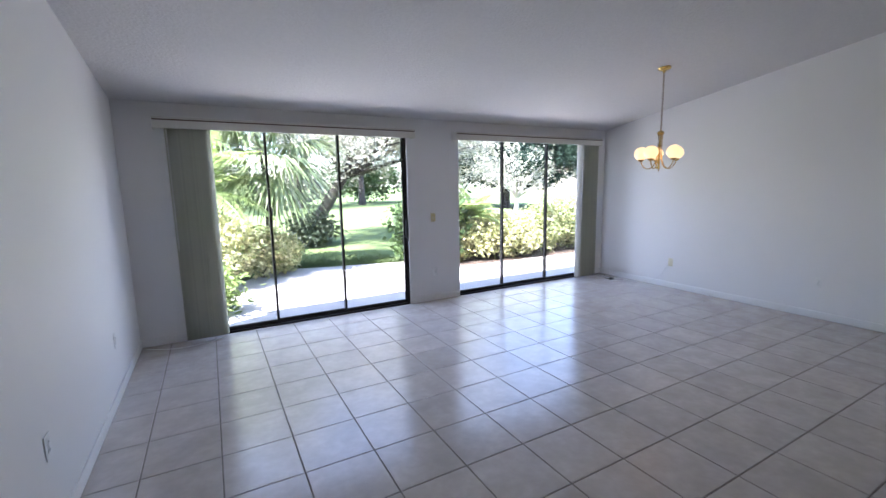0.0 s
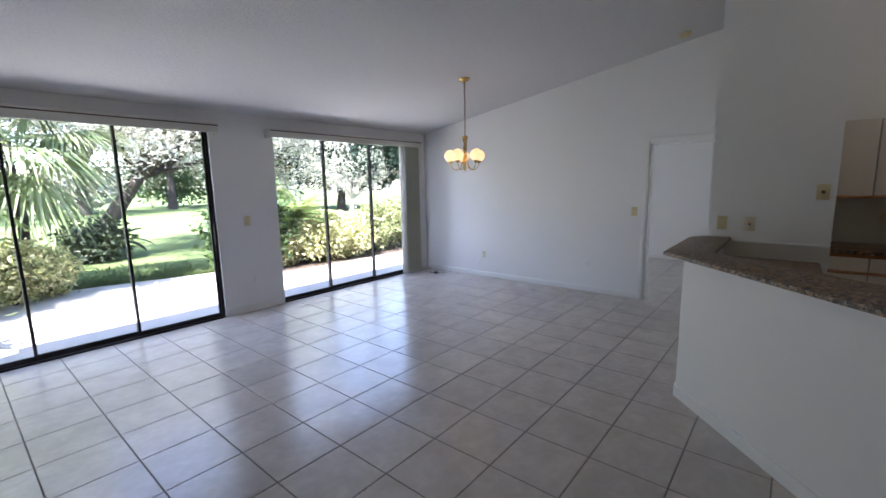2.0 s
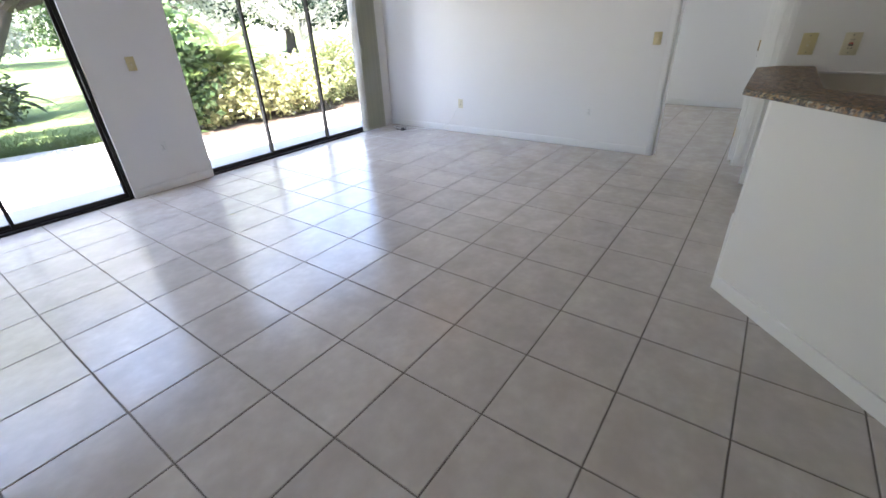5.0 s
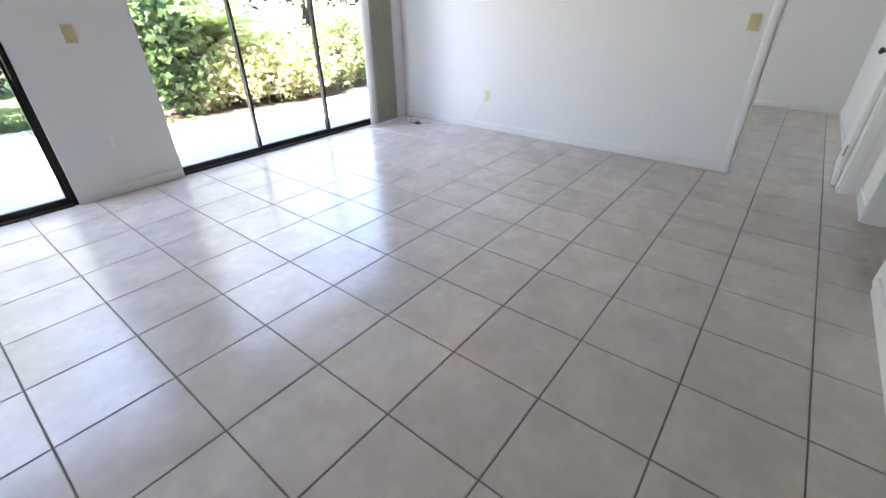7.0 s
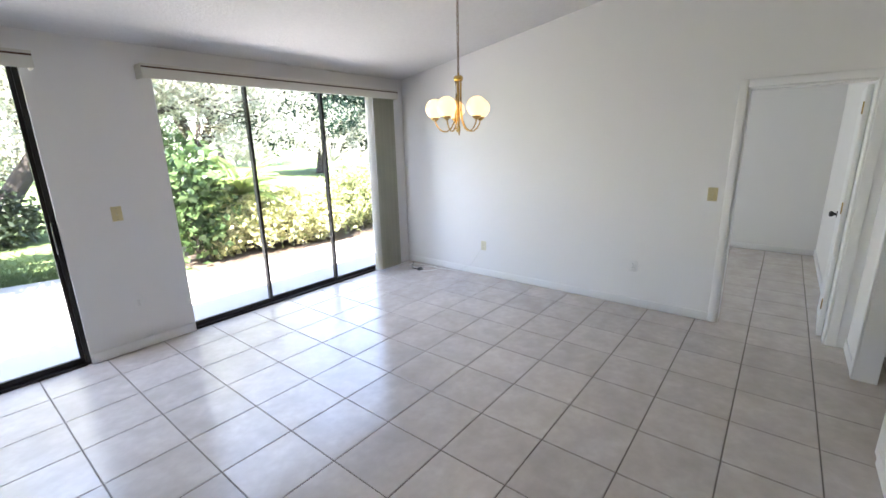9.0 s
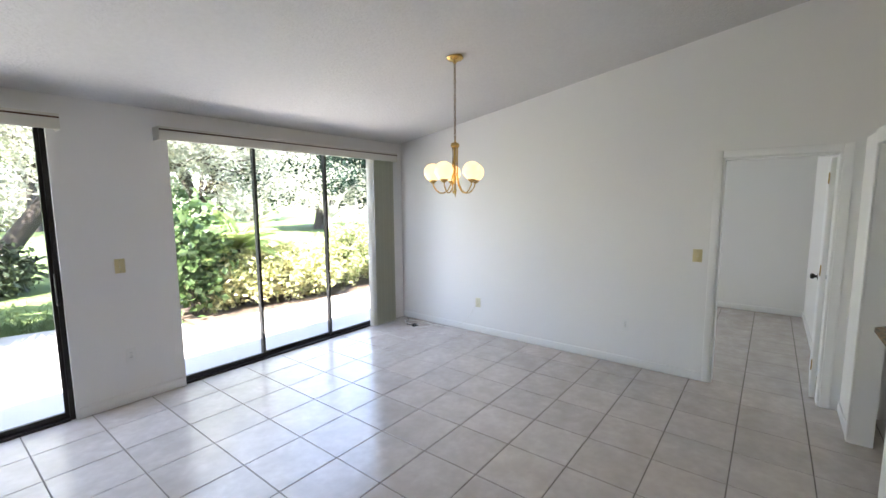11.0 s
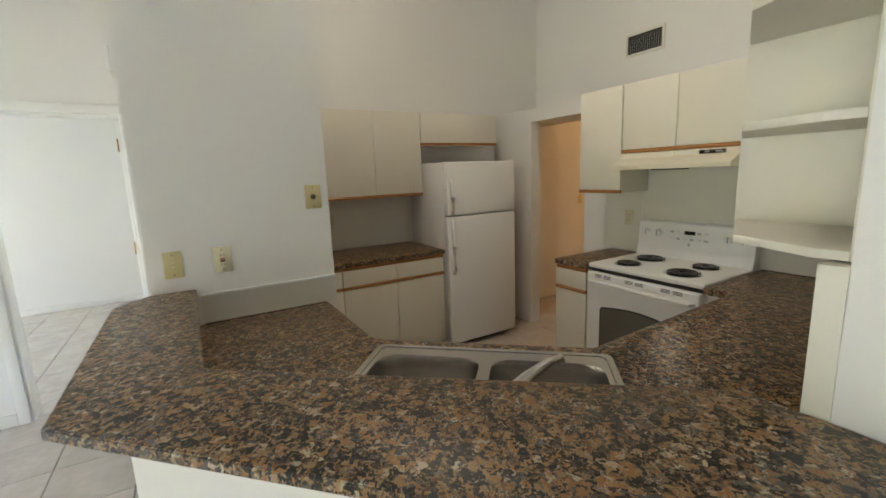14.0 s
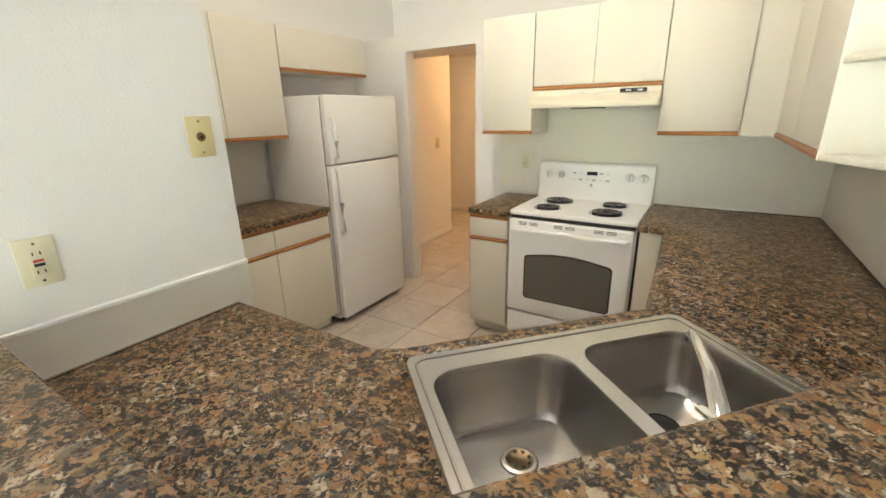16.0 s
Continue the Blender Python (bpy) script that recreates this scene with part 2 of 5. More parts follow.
BARK_PALE = material("pale_bark", (0.33, 0.30, 0.27), 0.9, 0, 0.5, 6, 0.4, 40, 0.6, 25, 0, (0.22, 0.2, 0.18))
STUCCO = material("beige_stucco", (0.34, 0.30, 0.235), 0.9, 0, 0.3, 0.6, 0.2, 20, 0.3, 40, 0, (0.29, 0.25, 0.19))
ROOF = material("brown_shingle", (0.16, 0.09, 0.07), 0.9, 0, 0.5, 2, 0.4, 20, 0.5, 30, 0, (0.1, 0.06, 0.05))
CROTON = leaf_material("croton_leaves", (0.26, 0.30, 0.10), (0.78, 0.73, 0.42))
DEEP_LEAF = leaf_material("dark_green_leaves", (0.04, 0.08, 0.022), (0.11, 0.17, 0.06))
# silver-green foliage, lifted further so the garden's haze and glare sit in its colour
PALE_LEAF = leaf_material("silver_green_hazed_leaves", (0.26, 0.265, 0.195), (0.57, 0.55, 0.45))
# darkened leaf copy: shade below the leaning tree is put into the colour
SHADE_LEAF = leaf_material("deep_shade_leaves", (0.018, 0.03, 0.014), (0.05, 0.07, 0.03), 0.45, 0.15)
HEDGE_LEAF = leaf_material("hedge_leaves", (0.13, 0.19, 0.06), (0.56, 0.56, 0.28))
PALM_LEAF = leaf_material("palm_fronds", (0.20, 0.28, 0.07), (0.42, 0.50, 0.20))
FAN_LEAF = leaf_material("fan_palm_leaves", (0.11, 0.16, 0.06), (0.33, 0.37, 0.20))
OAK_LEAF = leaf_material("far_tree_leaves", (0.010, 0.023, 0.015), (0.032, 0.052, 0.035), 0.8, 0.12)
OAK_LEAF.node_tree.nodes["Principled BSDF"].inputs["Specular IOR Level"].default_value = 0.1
GRASS_LEAF = leaf_material("grass_blades", (0.06, 0.10, 0.025), (0.11, 0.15, 0.045))
CABLE = material("white_cable", (0.7, 0.69, 0.66), 0.5)

# ---- mesh tools ----


def box_into(bm, lo, hi):
    m = Matrix.Translation([(a + b) / 2 for a, b in zip(lo, hi)]) @ Matrix.Diagonal((*[abs(b - a) for a, b in zip(lo, hi)], 1))
    return bmesh.ops.create_cube(bm, size=1, matrix=m)["verts"]


def bevel(bm, width, segments=2):
    bmesh.ops.bevel(bm, geom=list(bm.edges), offset=width, segments=segments, affect="EDGES", profile=0.5, clamp_overlap=True)
    return bm


def box(lo, hi, width=0.0, segments=2):
    bm = bmesh.new()
    box_into(bm, lo, hi)
    return bevel(bm, width, segments) if width else bm


def boxes(*pairs):
    bm = bmesh.new()
    for lo, hi in pairs:
        box_into(bm, lo, hi)
    return bm


def prism(points, lo, hi, axis="z", width=0.0):
    """A flat outline pushed from lo to hi along an axis. Outline in (x, y), for axis x in (y, z), for axis y in (x, z)."""
    bm = bmesh.new()
    put = {"z": lambda a, b, c: (a, b, c), "x": lambda a, b, c: (c, a, b), "y": lambda a, b, c: (a, c, b)}[axis]
    low = [bm.verts.new(put(a, b, lo)) for a, b in points]
    top = [bm.verts.new(put(a, b, hi)) for a, b in points]
    bm.faces.new(low)
    bm.faces.new(top)
    for i in range(len(points)):
        j = (i + 1) % len(points)
        bm.faces.new((low[i], low[j], top[j], top[i]))
    bmesh.ops.recalc_face_normals(bm, faces=bm.faces)
    return bevel(bm, width) if width else bm


def tube_into(bm, points, radii, sides=8):
    rings = []
    points = [Vector(p) for p in points]
    for i, p in enumerate(points):
        way = (points[min(i + 1, len(points) - 1)] - points[max(i - 1, 0)]).normalized()
        q = way.to_track_quat("Z", "Y")
        r = radii[i] if isinstance(radii, (list, tuple)) else radii
        rings.append([bm.verts.new(p + q @ Vector((r * math.cos(a), r * math.sin(a), 0))) for a in [k * math.tau / sides for k in range(sides)]])
    for a, b in zip(rings, rings[1:]):
        for k in range(sides):
            bm.faces.new((a[k], a[(k + 1) % sides], b[(k + 1) % sides], b[k]))
    bm.faces.new(list(reversed(rings[0])))
    bm.faces.new(rings[-1])
    return bm


def tube(points, radii, sides=8):
    return tube_into(bmesh.new(), points, radii, sides)


def lathe(profile, sides=24, at=(0, 0, 0)):
    """A turned shape from (radius, height) pairs."""
    bm = bmesh.new()
    rings = []
    for r, z in profile:
        if r < 1e-5:
            rings.append([bm.verts.new((at[0], at[1], at[2] + z))])
        else:
            rings.append([bm.verts.new((at[0] + r * math.cos(k * math.tau / sides), at[1] + r * math.sin(k * math.tau / sides), at[2] + z)) for k in range(sides)])
    for a, b in zip(rings, rings[1:]):
        for k in range(sides):
            j = (k + 1) % sides
            f = [a[k % len(a)], a[j % len(a)], b[j % len(b)], b[k % len(b)]]
            f = list(dict.fromkeys(f))
            if len(f) > 2:
                bm.faces.new(f)
    bmesh.ops.recalc_face_normals(bm, faces=bm.faces)
    return bm


def smooth(ob, angle=40):
    for p in ob.data.polygons:
        p.use_smooth = True
    ob.data.set_sharp_from_angle(angle=radians(angle))
    return ob


def mesh_object(name, bm, mat):
    me = bpy.data.meshes.new(name)
    bmesh.ops.recalc_face_normals(bm, faces=bm.faces)
    bm.to_mesh(me)
    bm.free()
    me.materials.append(mat)
    return smooth(new(name, me))


def part(name, bm, mat, parent, label=""):
    ob = mesh_object(name, bm, mat)
    ob.parent = parent
    return tagged(ob, label)


def thing(name, label, category, group="", at=None):
    """An Empty at the thing's base; its parts are built around the origin, or in the world when at is None."""
    ob = new(name)
    ob.empty_display_size = 0.1
    if at is not None:
        ob.matrix_world = at
    return tagged(ob, label, category, group, "thing")


def structure(name, bm, mat, label, category):
    return tagged(mesh_object(name, bm, mat), label, category, "", "structure")


def leaves_mesh(name, places, mat, parent, size, rng, shape=0.45, droop=0.25):
    """Foliage of many single bent leaves at the places given (an n x 3 array)."""
    n = len(places)
    d = rng.normal(size=(n, 3))
    d[:, 2] = d[:, 2] * 0.7 - droop
    d /= np.linalg.norm(d, axis=1)[:, None]
    s = np.cross(d, rng.normal(size=(n, 3)))
    s /= np.linalg.norm(s, axis=1)[:, None] + 1e-9
    u = np.cross(s, d)
    k = (size * rng.uniform(0.6, 1.3, n))[:, None]
    p = np.asarray(places)
    v = np.stack([p, p + d * k * 0.5 + s * k * shape * 0.5 + u * k * 0.08, p + d * k, p + d * k * 0.5 - s * k * shape * 0.5 + u * k * 0.08], 1).reshape(-1, 3)
    i = np.arange(n)[:, None] * 4
    f = np.concatenate([i + [0, 1, 2], i + [0, 2, 3]], 1).reshape(-1, 3)
    me = bpy.data.meshes.new(name)
    me.from_pydata(v.tolist(), [], f.tolist())
    me.materials.append(mat)
    ob = new(name, me)
    ob.parent = parent
    return ob


def clumps(rng, centre, radius, count, per, spread):
    """Points in uneven clumps inside an ellipsoid, thin in the middle."""
    out = []
    for _ in range(count):
        d = rng.normal(size=3)
        d /= np.linalg.norm(d)
        c = np.array(centre) + d * np.array(radius) * rng.uniform(0.45, 1.0)
        out.append(c + rng.normal(size=(per, 3)) * spread)
    return np.concatenate(out)


# ---- the house: floor, walls, ceiling ----
EAST, WEST, NORTH, SOUTH = 7.255, 0.445, 5.885, -4.75
KIT_W, KIT_WO, KIT_S, KIT_UP = 3.785, 3.57, -1.945, -2.55
PART_X, PART_S, PART_N = 5.71, 0.335, 1.14
LEDGE = 2.13


def zc(y):
    """Height of the sloping ceiling over y."""
    return 2.48 + 0.165 * (NORTH - y)


W1, W2, HEAD = (0.93, 3.515), (4.305, 6.95), 2.34
DOOR_S, DOOR_N, DOOR_H = 1.275, 2.04, 2.04
BED_E, BED_S = 10.58, 1.23
HALL_W, HALL_N, HALL_H = 5.95, -3.6, 2.30
KD_W, KD_E, KD_H = 6.02, 6.68, 2.01

floor = structure("floor", boxes(((WEST - 0.15, SOUTH - 0.15, -0.12), (EAST + 0.13, NORTH + 0.06, -0.003)), ((EAST + 0.13, SOUTH - 0.15, -0.12), (8.7, HALL_N + 0.1, -0.003)), ((EAST + 0.13, BED_S - 0.12, -0.12), (BED_E + 0.15, NORTH + 0.06, -0.003))), GROUT,
                  "dark grout bed under pale ceramic floor tiles", "floor")

wall_north = structure("wall_north", boxes(
    ((WEST - 0.15, NORTH, -0.1), (W1[0], NORTH + 0.15, 2.6)), ((W1[0], NORTH, HEAD), (W1[1], NORTH + 0.15, 2.6)),
    ((W1[1], NORTH, -0.1), (W2[0], NORTH + 0.15, 2.6)), ((W2[0], NORTH, HEAD), (W2[1], NORTH + 0.15, 2.6)),
    ((W2[1], NORTH, -0.1), (8.2, NORTH + 0.15, 2.6)), ((8.2, NORTH, HEAD), (10.2, NORTH + 0.15, 2.6)),
    ((10.2, NORTH, -0.1), (BED_E + 0.12, NORTH + 0.15, 2.6))), WALL, "white painted wall with two sliding glass doors", "wall")


def side(y0, y1, z0=-0.1, top=None):
    return [(y0, z0), (y1, z0), (y1, top if top else zc(y1) + 0.05), (y0, top if top else zc(y0) + 0.05)]


def merged(*bms):
    bm = bms[0]
    for other in bms[1:]:
        me = bpy.data.meshes.new("tmp")
        other.to_mesh(me)
        other.free()
        bm.from_mesh(me)
        bpy.data.meshes.remove(me)
    return bm


wall_east = structure("wall_east", merged(
    prism(side(DOOR_N, NORTH), EAST, EAST + 0.13, "x"), prism(side(DOOR_S, DOOR_N, DOOR_H), EAST, EAST + 0.13, "x"),
    prism(side(HALL_N, DOOR_S), EAST, EAST + 0.13, "x")), WALL, "white painted wall under a sloping ceiling, with a bedroom doorway", "wall")
wall_west = structure("wall_west", prism(side(SOUTH, NORTH), WEST - 0.15, WEST, "x"), WALL, "plain white painted side wall", "wall")
wall_south = structure("wall_south", boxes(((WEST - 0.15, SOUTH - 0.15, -0.1), (8.7, SOUTH, zc(SOUTH) + 0.05))), WALL,
                       "plain white painted back wall", "wall")
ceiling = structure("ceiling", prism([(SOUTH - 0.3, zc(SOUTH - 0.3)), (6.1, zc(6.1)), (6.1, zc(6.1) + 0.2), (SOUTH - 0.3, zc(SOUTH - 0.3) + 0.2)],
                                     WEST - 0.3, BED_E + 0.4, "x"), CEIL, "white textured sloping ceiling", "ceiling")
wall_kitchen_west = structure("wall_kitchen_west", prism(side(SOUTH, 0.0), KIT_WO, KIT_W, "x"), WALL,
                              "white wall between living room and kitchen", "wall")
partition = structure("wall_partition", prism(side(PART_S, PART_N), PART_X, PART_X + 0.12, "x"), WALL,
                      "tall white partition beside the breakfast bar", "wall")
kitchen_south = structure("wall_kitchen_south", boxes(
    ((KIT_W, KIT_S - 0.12, -0.1), (KD_W, KIT_S, LEDGE)), ((KD_W, KIT_S - 0.12, KD_H), (KD_E, KIT_S, LEDGE)),
    ((KD_E, KIT_S - 0.12, -0.1), (EAST, KIT_S, LEDGE))), WALL, "low white kitchen wall with a doorway and a ledge on top", "wall")
ledge = structure("ledge", boxes(((KIT_W, KIT_UP, LEDGE - 0.08), (EAST, KIT_S - 0.12, LEDGE))), WALL, "white plant ledge over the kitchen doorway", "ledge")
kitchen_upper = structure("wall_kitchen_upper", prism([(KIT_W, LEDGE - 0.08), (EAST, LEDGE - 0.08), (EAST, zc(KIT_UP) + 0.05), (KIT_W, zc(KIT_UP) + 0.05)],
                                                      KIT_UP - 0.12, KIT_UP, "y"), WALL, "high white wall set back over the ledge", "wall")
closet = structure("wall_closet", boxes(
    ((6.70, PART_N - 0.105, -0.1), (EAST, PART_N + 0.015, LEDGE)), ((PART_X + 0.12, PART_N - 0.105, 2.03), (6.70, PART_N + 0.015, LEDGE)),
    ((PART_X + 0.12, PART_S, -0.1), (EAST, PART_S + 0.1, LEDGE))), WALL, "white closet walls with a cased opening", "wall")
closet_lid = structure("closet_lid", boxes(((PART_X + 0.12, PART_S + 0.1, LEDGE - 0.08), (EAST, PART_N - 0.105, LEDGE))), WALL,
                       "white flat top over the closet", "ledge")

# hall behind the kitchen doorway
for lo, hi in (((HALL_W - 0.1, SOUTH, -0.1), (HALL_W, KIT_UP, LEDGE - 0.08)), ((HALL_W - 0.1, SOUTH, LEDGE - 0.08), (HALL_W, KIT_UP - 0.12, HALL_H)),
               ((HALL_W - 0.1, KIT_UP, -0.1), (HALL_W, KIT_S - 0.12, LEDGE - 0.08)),
               ((EAST + 0.13, HALL_N, -0.1), (8.6, HALL_N + 0.12, HALL_H)), ((8.6, SOUTH, -0.1), (8.7, HALL_N + 0.12, HALL_H))):
    structure("wall_hall", box(lo, hi), WALL, "white hall wall lit by a warm lamp", "wall")
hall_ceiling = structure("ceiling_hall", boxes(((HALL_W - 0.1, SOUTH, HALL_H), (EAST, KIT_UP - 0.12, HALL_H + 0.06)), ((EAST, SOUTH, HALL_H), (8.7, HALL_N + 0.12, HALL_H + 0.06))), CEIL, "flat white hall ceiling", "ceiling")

# bedroom beyond the doorway
bedroom = structure("wall_bedroom", boxes(
    ((EAST + 0.13, BED_S - 0.12, -0.1), (BED_E, BED_S, 2.75)), ((BED_E, BED_S - 0.12, -0.1), (BED_E + 0.12, NORTH, 2.75))), WALL,
    "plain white bedroom walls", "wall")
bedroom_ceiling = structure("ceiling_bedroom", boxes(((EAST + 0.13, BED_S, 2.44), (BED_E, NORTH, 2.5))), CEIL, "flat white bedroom ceiling", "ceiling")

# baseboards
BH, BT = 0.085, 0.012


def baseboard(lo, hi):
    return structure("baseboard", box(lo, hi, 0.004), TRIM, "white painted wooden baseboard", "baseboard")


baseboard((WEST, SOUTH, 0.001), (WEST + BT, NORTH, BH))
baseboard((WEST + BT, NORTH - BT, 0.001), (W1[0] - 0.01, NORTH, BH))
baseboard((W1[1] + 0.01, NORTH - BT, 0.001), (W2[0] - 0.01, NORTH, BH))
baseboard((W2[1] + 0.01, NORTH - BT, 0.001), (EAST - BT, NORTH, BH))
baseboard((EAST - BT, DOOR_N + 0.065, 0.001), (EAST, NORTH, BH))
baseboard((6.77, PART_N + 0.015, 0.001), (EAST - BT, PART_N + 0.015 + BT, BH))
baseboard((BED_E - BT, BED_S + BT, 0.001), (BED_E, NORTH, BH))
baseboard((EAST + 0.14, BED_S, 0.001), (BED_E, BED_S + BT, BH))
baseboard((KIT_WO - BT, SOUTH, 0.001), (KIT_WO, 0.05, BH))
baseboard((EAST - BT, HALL_N, 0.001), (EAST, KIT_S - 0.12, BH))
baseboard((HALL_W, SOUTH, 0.001), (8.6, SOUTH + BT, BH))
baseboard((KD_E + 0.003, KIT_S, 0.001), (6.72, KIT_S + BT, BH))


def casing(name, boards):
    for lo, hi in boards:
        structure(name, box(lo, hi, 0.005), TRIM, "white painted door casing", "trim")


C = 0.06
casing("door_casing", [((EAST - 0.016, DOOR_S - C, 0.001), (EAST, DOOR_S, DOOR_H + C)), ((EAST - 0.016, DOOR_N, 0.001), (EAST, DOOR_N + C, DOOR_H + C)),
                       ((EAST - 0.016, DOOR_S, DOOR_H), (EAST, DOOR_N, DOOR_H + C))])
casing("door_jamb", [((EAST + 0.001, DOOR_S, 0.001), (EAST + 0.14, DOOR_S + 0.018, DOOR_H)), ((EAST + 0.001, DOOR_N - 0.018, 0.001), (EAST + 0.14, DOOR_N, DOOR_H)),
                     ((EAST + 0.001, DOOR_S + 0.018, DOOR_H - 0.018), (EAST + 0.14, DOOR_N - 0.018, DOOR_H))])
casing("closet_casing", [((6.70, PART_N + 0.015, 0.001), (6.765, PART_N + 0.031, LEDGE)), ((PART_X + 0.12, PART_N + 0.015, 2.03), (6.70, PART_N + 0.031, LEDGE))])

# ---- sliding glass doors ----


def sliding_door(name, x0, x1, mullions, label, handle_at=None):
    w = tagged(new(name), label, "sliding door", "", "structure")
    y0, y1, f = NORTH + 0.03, NORTH + 0.12, 0.032
    part("window_frame", boxes(((x0, y0, -0.002), (x0 + f, y1, HEAD)), ((x1 - f, y0, -0.002), (x1, y1, HEAD)),
                               ((x0 + f, y0, HEAD - f), (x1 - f, y1, HEAD))), BRONZE, w, "dark bronze aluminium frame")
    part("window_sill", boxes(((x0 + f, y0 - 0.02, -0.002), (x1 - f, y1, 0.02)), ((x0 + f, y0 + 0.02, 0.02), (x1 - f, y0 + 0.026, 0.034)),
                              ((x0 + f, y0 + 0.06, 0.02), (x1 - f, y0 + 0.066, 0.034))), BRONZE, w, "dark bronze sliding track")
    edges = [x0 + f, *mullions, x1 - f]
    for i, (a, b) in enumerate(zip(edges, edges[1:])):
        y = y0 + 0.015 + 0.028 * (i % 2)
        s = 0.026
        a2, b2 = a - (0.013 if i else 0), b + (0.013 if i < len(mullions) else 0)
        part("sash", boxes(((a2, y, 0.022), (a2 + s, y + 0.026, HEAD - f)), ((b2 - s, y, 0.022), (b2, y + 0.026, HEAD - f)),
                           ((a2 + s, y, 0.022), (b2 - s, y + 0.026, 0.065)), ((a2 + s, y, HEAD - f - 0.035), (b2 - s, y + 0.026, HEAD - f))), BRONZE, w)
        pane = part("pane", boxes(((a2 + s, y + 0.011, 0.065), (b2 - s, y + 0.015, HEAD - f - 0.035))), GLASS, w, "clear glass pane")
        pane.visible_shadow = False
    if handle_at:
        part("handle", box((handle_at - 0.02, y0 - 0.035, 0.92), (handle_at, y0 + 0.012, 1.16), 0.006), BRONZE, w, "dark bronze pull handle")
    return w


sliding_door("window_1", W1[0], W1[1], (1.80, 2.625), "black framed sliding glass door to the patio", W1[1] - 0.02)
sliding_door("window_2", W2[0] - 0.045, W2[1], (5.11, 5.99), "black framed sliding glass door beside the dining corner")
sliding_door("window_3", 8.2, 10.2, (8.87, 9.53), "black framed sliding glass door of the bedroom")


def valance(x0, x1):
    v = thing("valance", "cream vinyl valance with a thin brown line over the sliding door", "valance", "window valances")
    part("board", box((x0, NORTH - 0.145, 2.215), (x1, NORTH - 0.13, 2.325), 0.003), VALANCE, v)
    part("top_board", box((x0, NORTH - 0.13, 2.313), (x1, NORTH - 0.001, 2.325), 0.003), VALANCE, v)
    for a, b in ((x0, x0 + 0.012), (x1 - 0.012, x1)):
        part("end_cap", box((a, NORTH - 0.13, 2.215), (b, NORTH - 0.001, 2.313), 0.003), VALANCE, v)
    part("edge_strip", box((x0 + 0.002, NORTH - 0.149, 2.293), (x1 - 0.002, NORTH - 0.145, 2.305)), DARK_OAK, v, "thin brown trim strip")
    part("head_rail", box((x0 + 0.03, NORTH - 0.10, 2.26), (x1 - 0.03, NORTH - 0.06, 2.30), 0.004), WHITE_PLASTIC, v, "white blind track")


valance(0.775, 3.575)
valance(4.195, 7.03)


def blinds(xs, tilt, label, pale=()):
    b = thing("vertical_blind", label, "blinds", "vertical blinds")
    for i, x in enumerate(xs):
        bm = bmesh.new()
        n = 6
        rows = []
        for k in range(n + 1):
            u = (k / n - 0.5) * 0.089
            bow = 0.006 * (1 - (2 * k / n - 1) ** 2)
            rows.append((u, bow))
        lo, hi = [], []
        for u, w in rows:
            for z, out in ((0.025, lo), (2.262, hi)):
                out.append(bm.verts.new((u, w, z)))
        for k in range(n):
            bm.faces.new((lo[k], lo[k + 1], hi[k + 1], hi[k]))
        bmesh.ops.solidify(bm, geom=list(bm.faces), thickness=0.0012)
        s = part("slat", bm, BLIND_LIT if i in pale else BLIND, b)
        s.matrix_basis = pose(x, NORTH - 0.08, 0, 0, 0, tilt + random.uniform(-4, 4))
    x = xs[0] if tilt > 0 else xs[-1]
    part("wand", tube([(x, NORTH - 0.15, 2.2), (x, NORTH - 0.152, 1.0)], 0.004, 6), WHITE_PLASTIC, b, "clear plastic wand")
    return b


blinds([0.885 + 0.0165 * i for i in range(23)], 62, "grey-green vinyl vertical blind stacked open at the glass door")
# the first two slats are coloured as if daylight struck them
blinds([6.58 + 0.0175 * i for i in range(22)], 118, "grey-green vinyl vertical blind stacked open near the corner", (0, 1))

# ---- the breakfast bar and kitchen counters ----
knee = structure("wall_knee", prism([(PART_X, PART_N), (4.70, PART_N), (3.575, 0.09), (3.575, 0.003), (3.70, 0.003), (4.75, PART_N - 0.12), (PART_X, PART_N - 0.12)], -0.05, 1.056), WALL,
                 "white half-height wall under the breakfast bar", "wall")
d1 = Vector((4.70 - 3.575, PART_N - 0.09, 0)).normalized()
n1 = Vector((-d1.y, d1.x, 0)) * BT
structure("baseboard", prism([(PART_X, PART_N), (4.70, PART_N), (4.695, PART_N + BT), (PART_X, PART_N + BT)], 0.001, BH), TRIM, "white baseboard under the bar", "baseboard")
structure("baseboard", prism([(4.70, PART_N), (3.575, 0.09), (3.575 + n1.x, 0.09 + n1.y), (4.695, PART_N + BT)], 0.001, BH), TRIM, "white baseboard under the bar", "baseboard")

def edge_band(parent, points, z0, z1):
    """A laminate strip along the edge of a worktop, a little proud of it."""
    for a, b in zip(points, points[1:]):
        a, b = Vector((*a, 0)), Vector((*b, 0))
        d = (b - a).normalized()
        q = Vector((d.y, -d.x, 0)) * 0.003
        part("edge_band", prism([(a - d * 0.002)[:2], (b + d * 0.002)[:2], (b + d * 0.002 + q)[:2], (a - d * 0.002 + q)[:2]], z0, z1), GRANITE, parent)


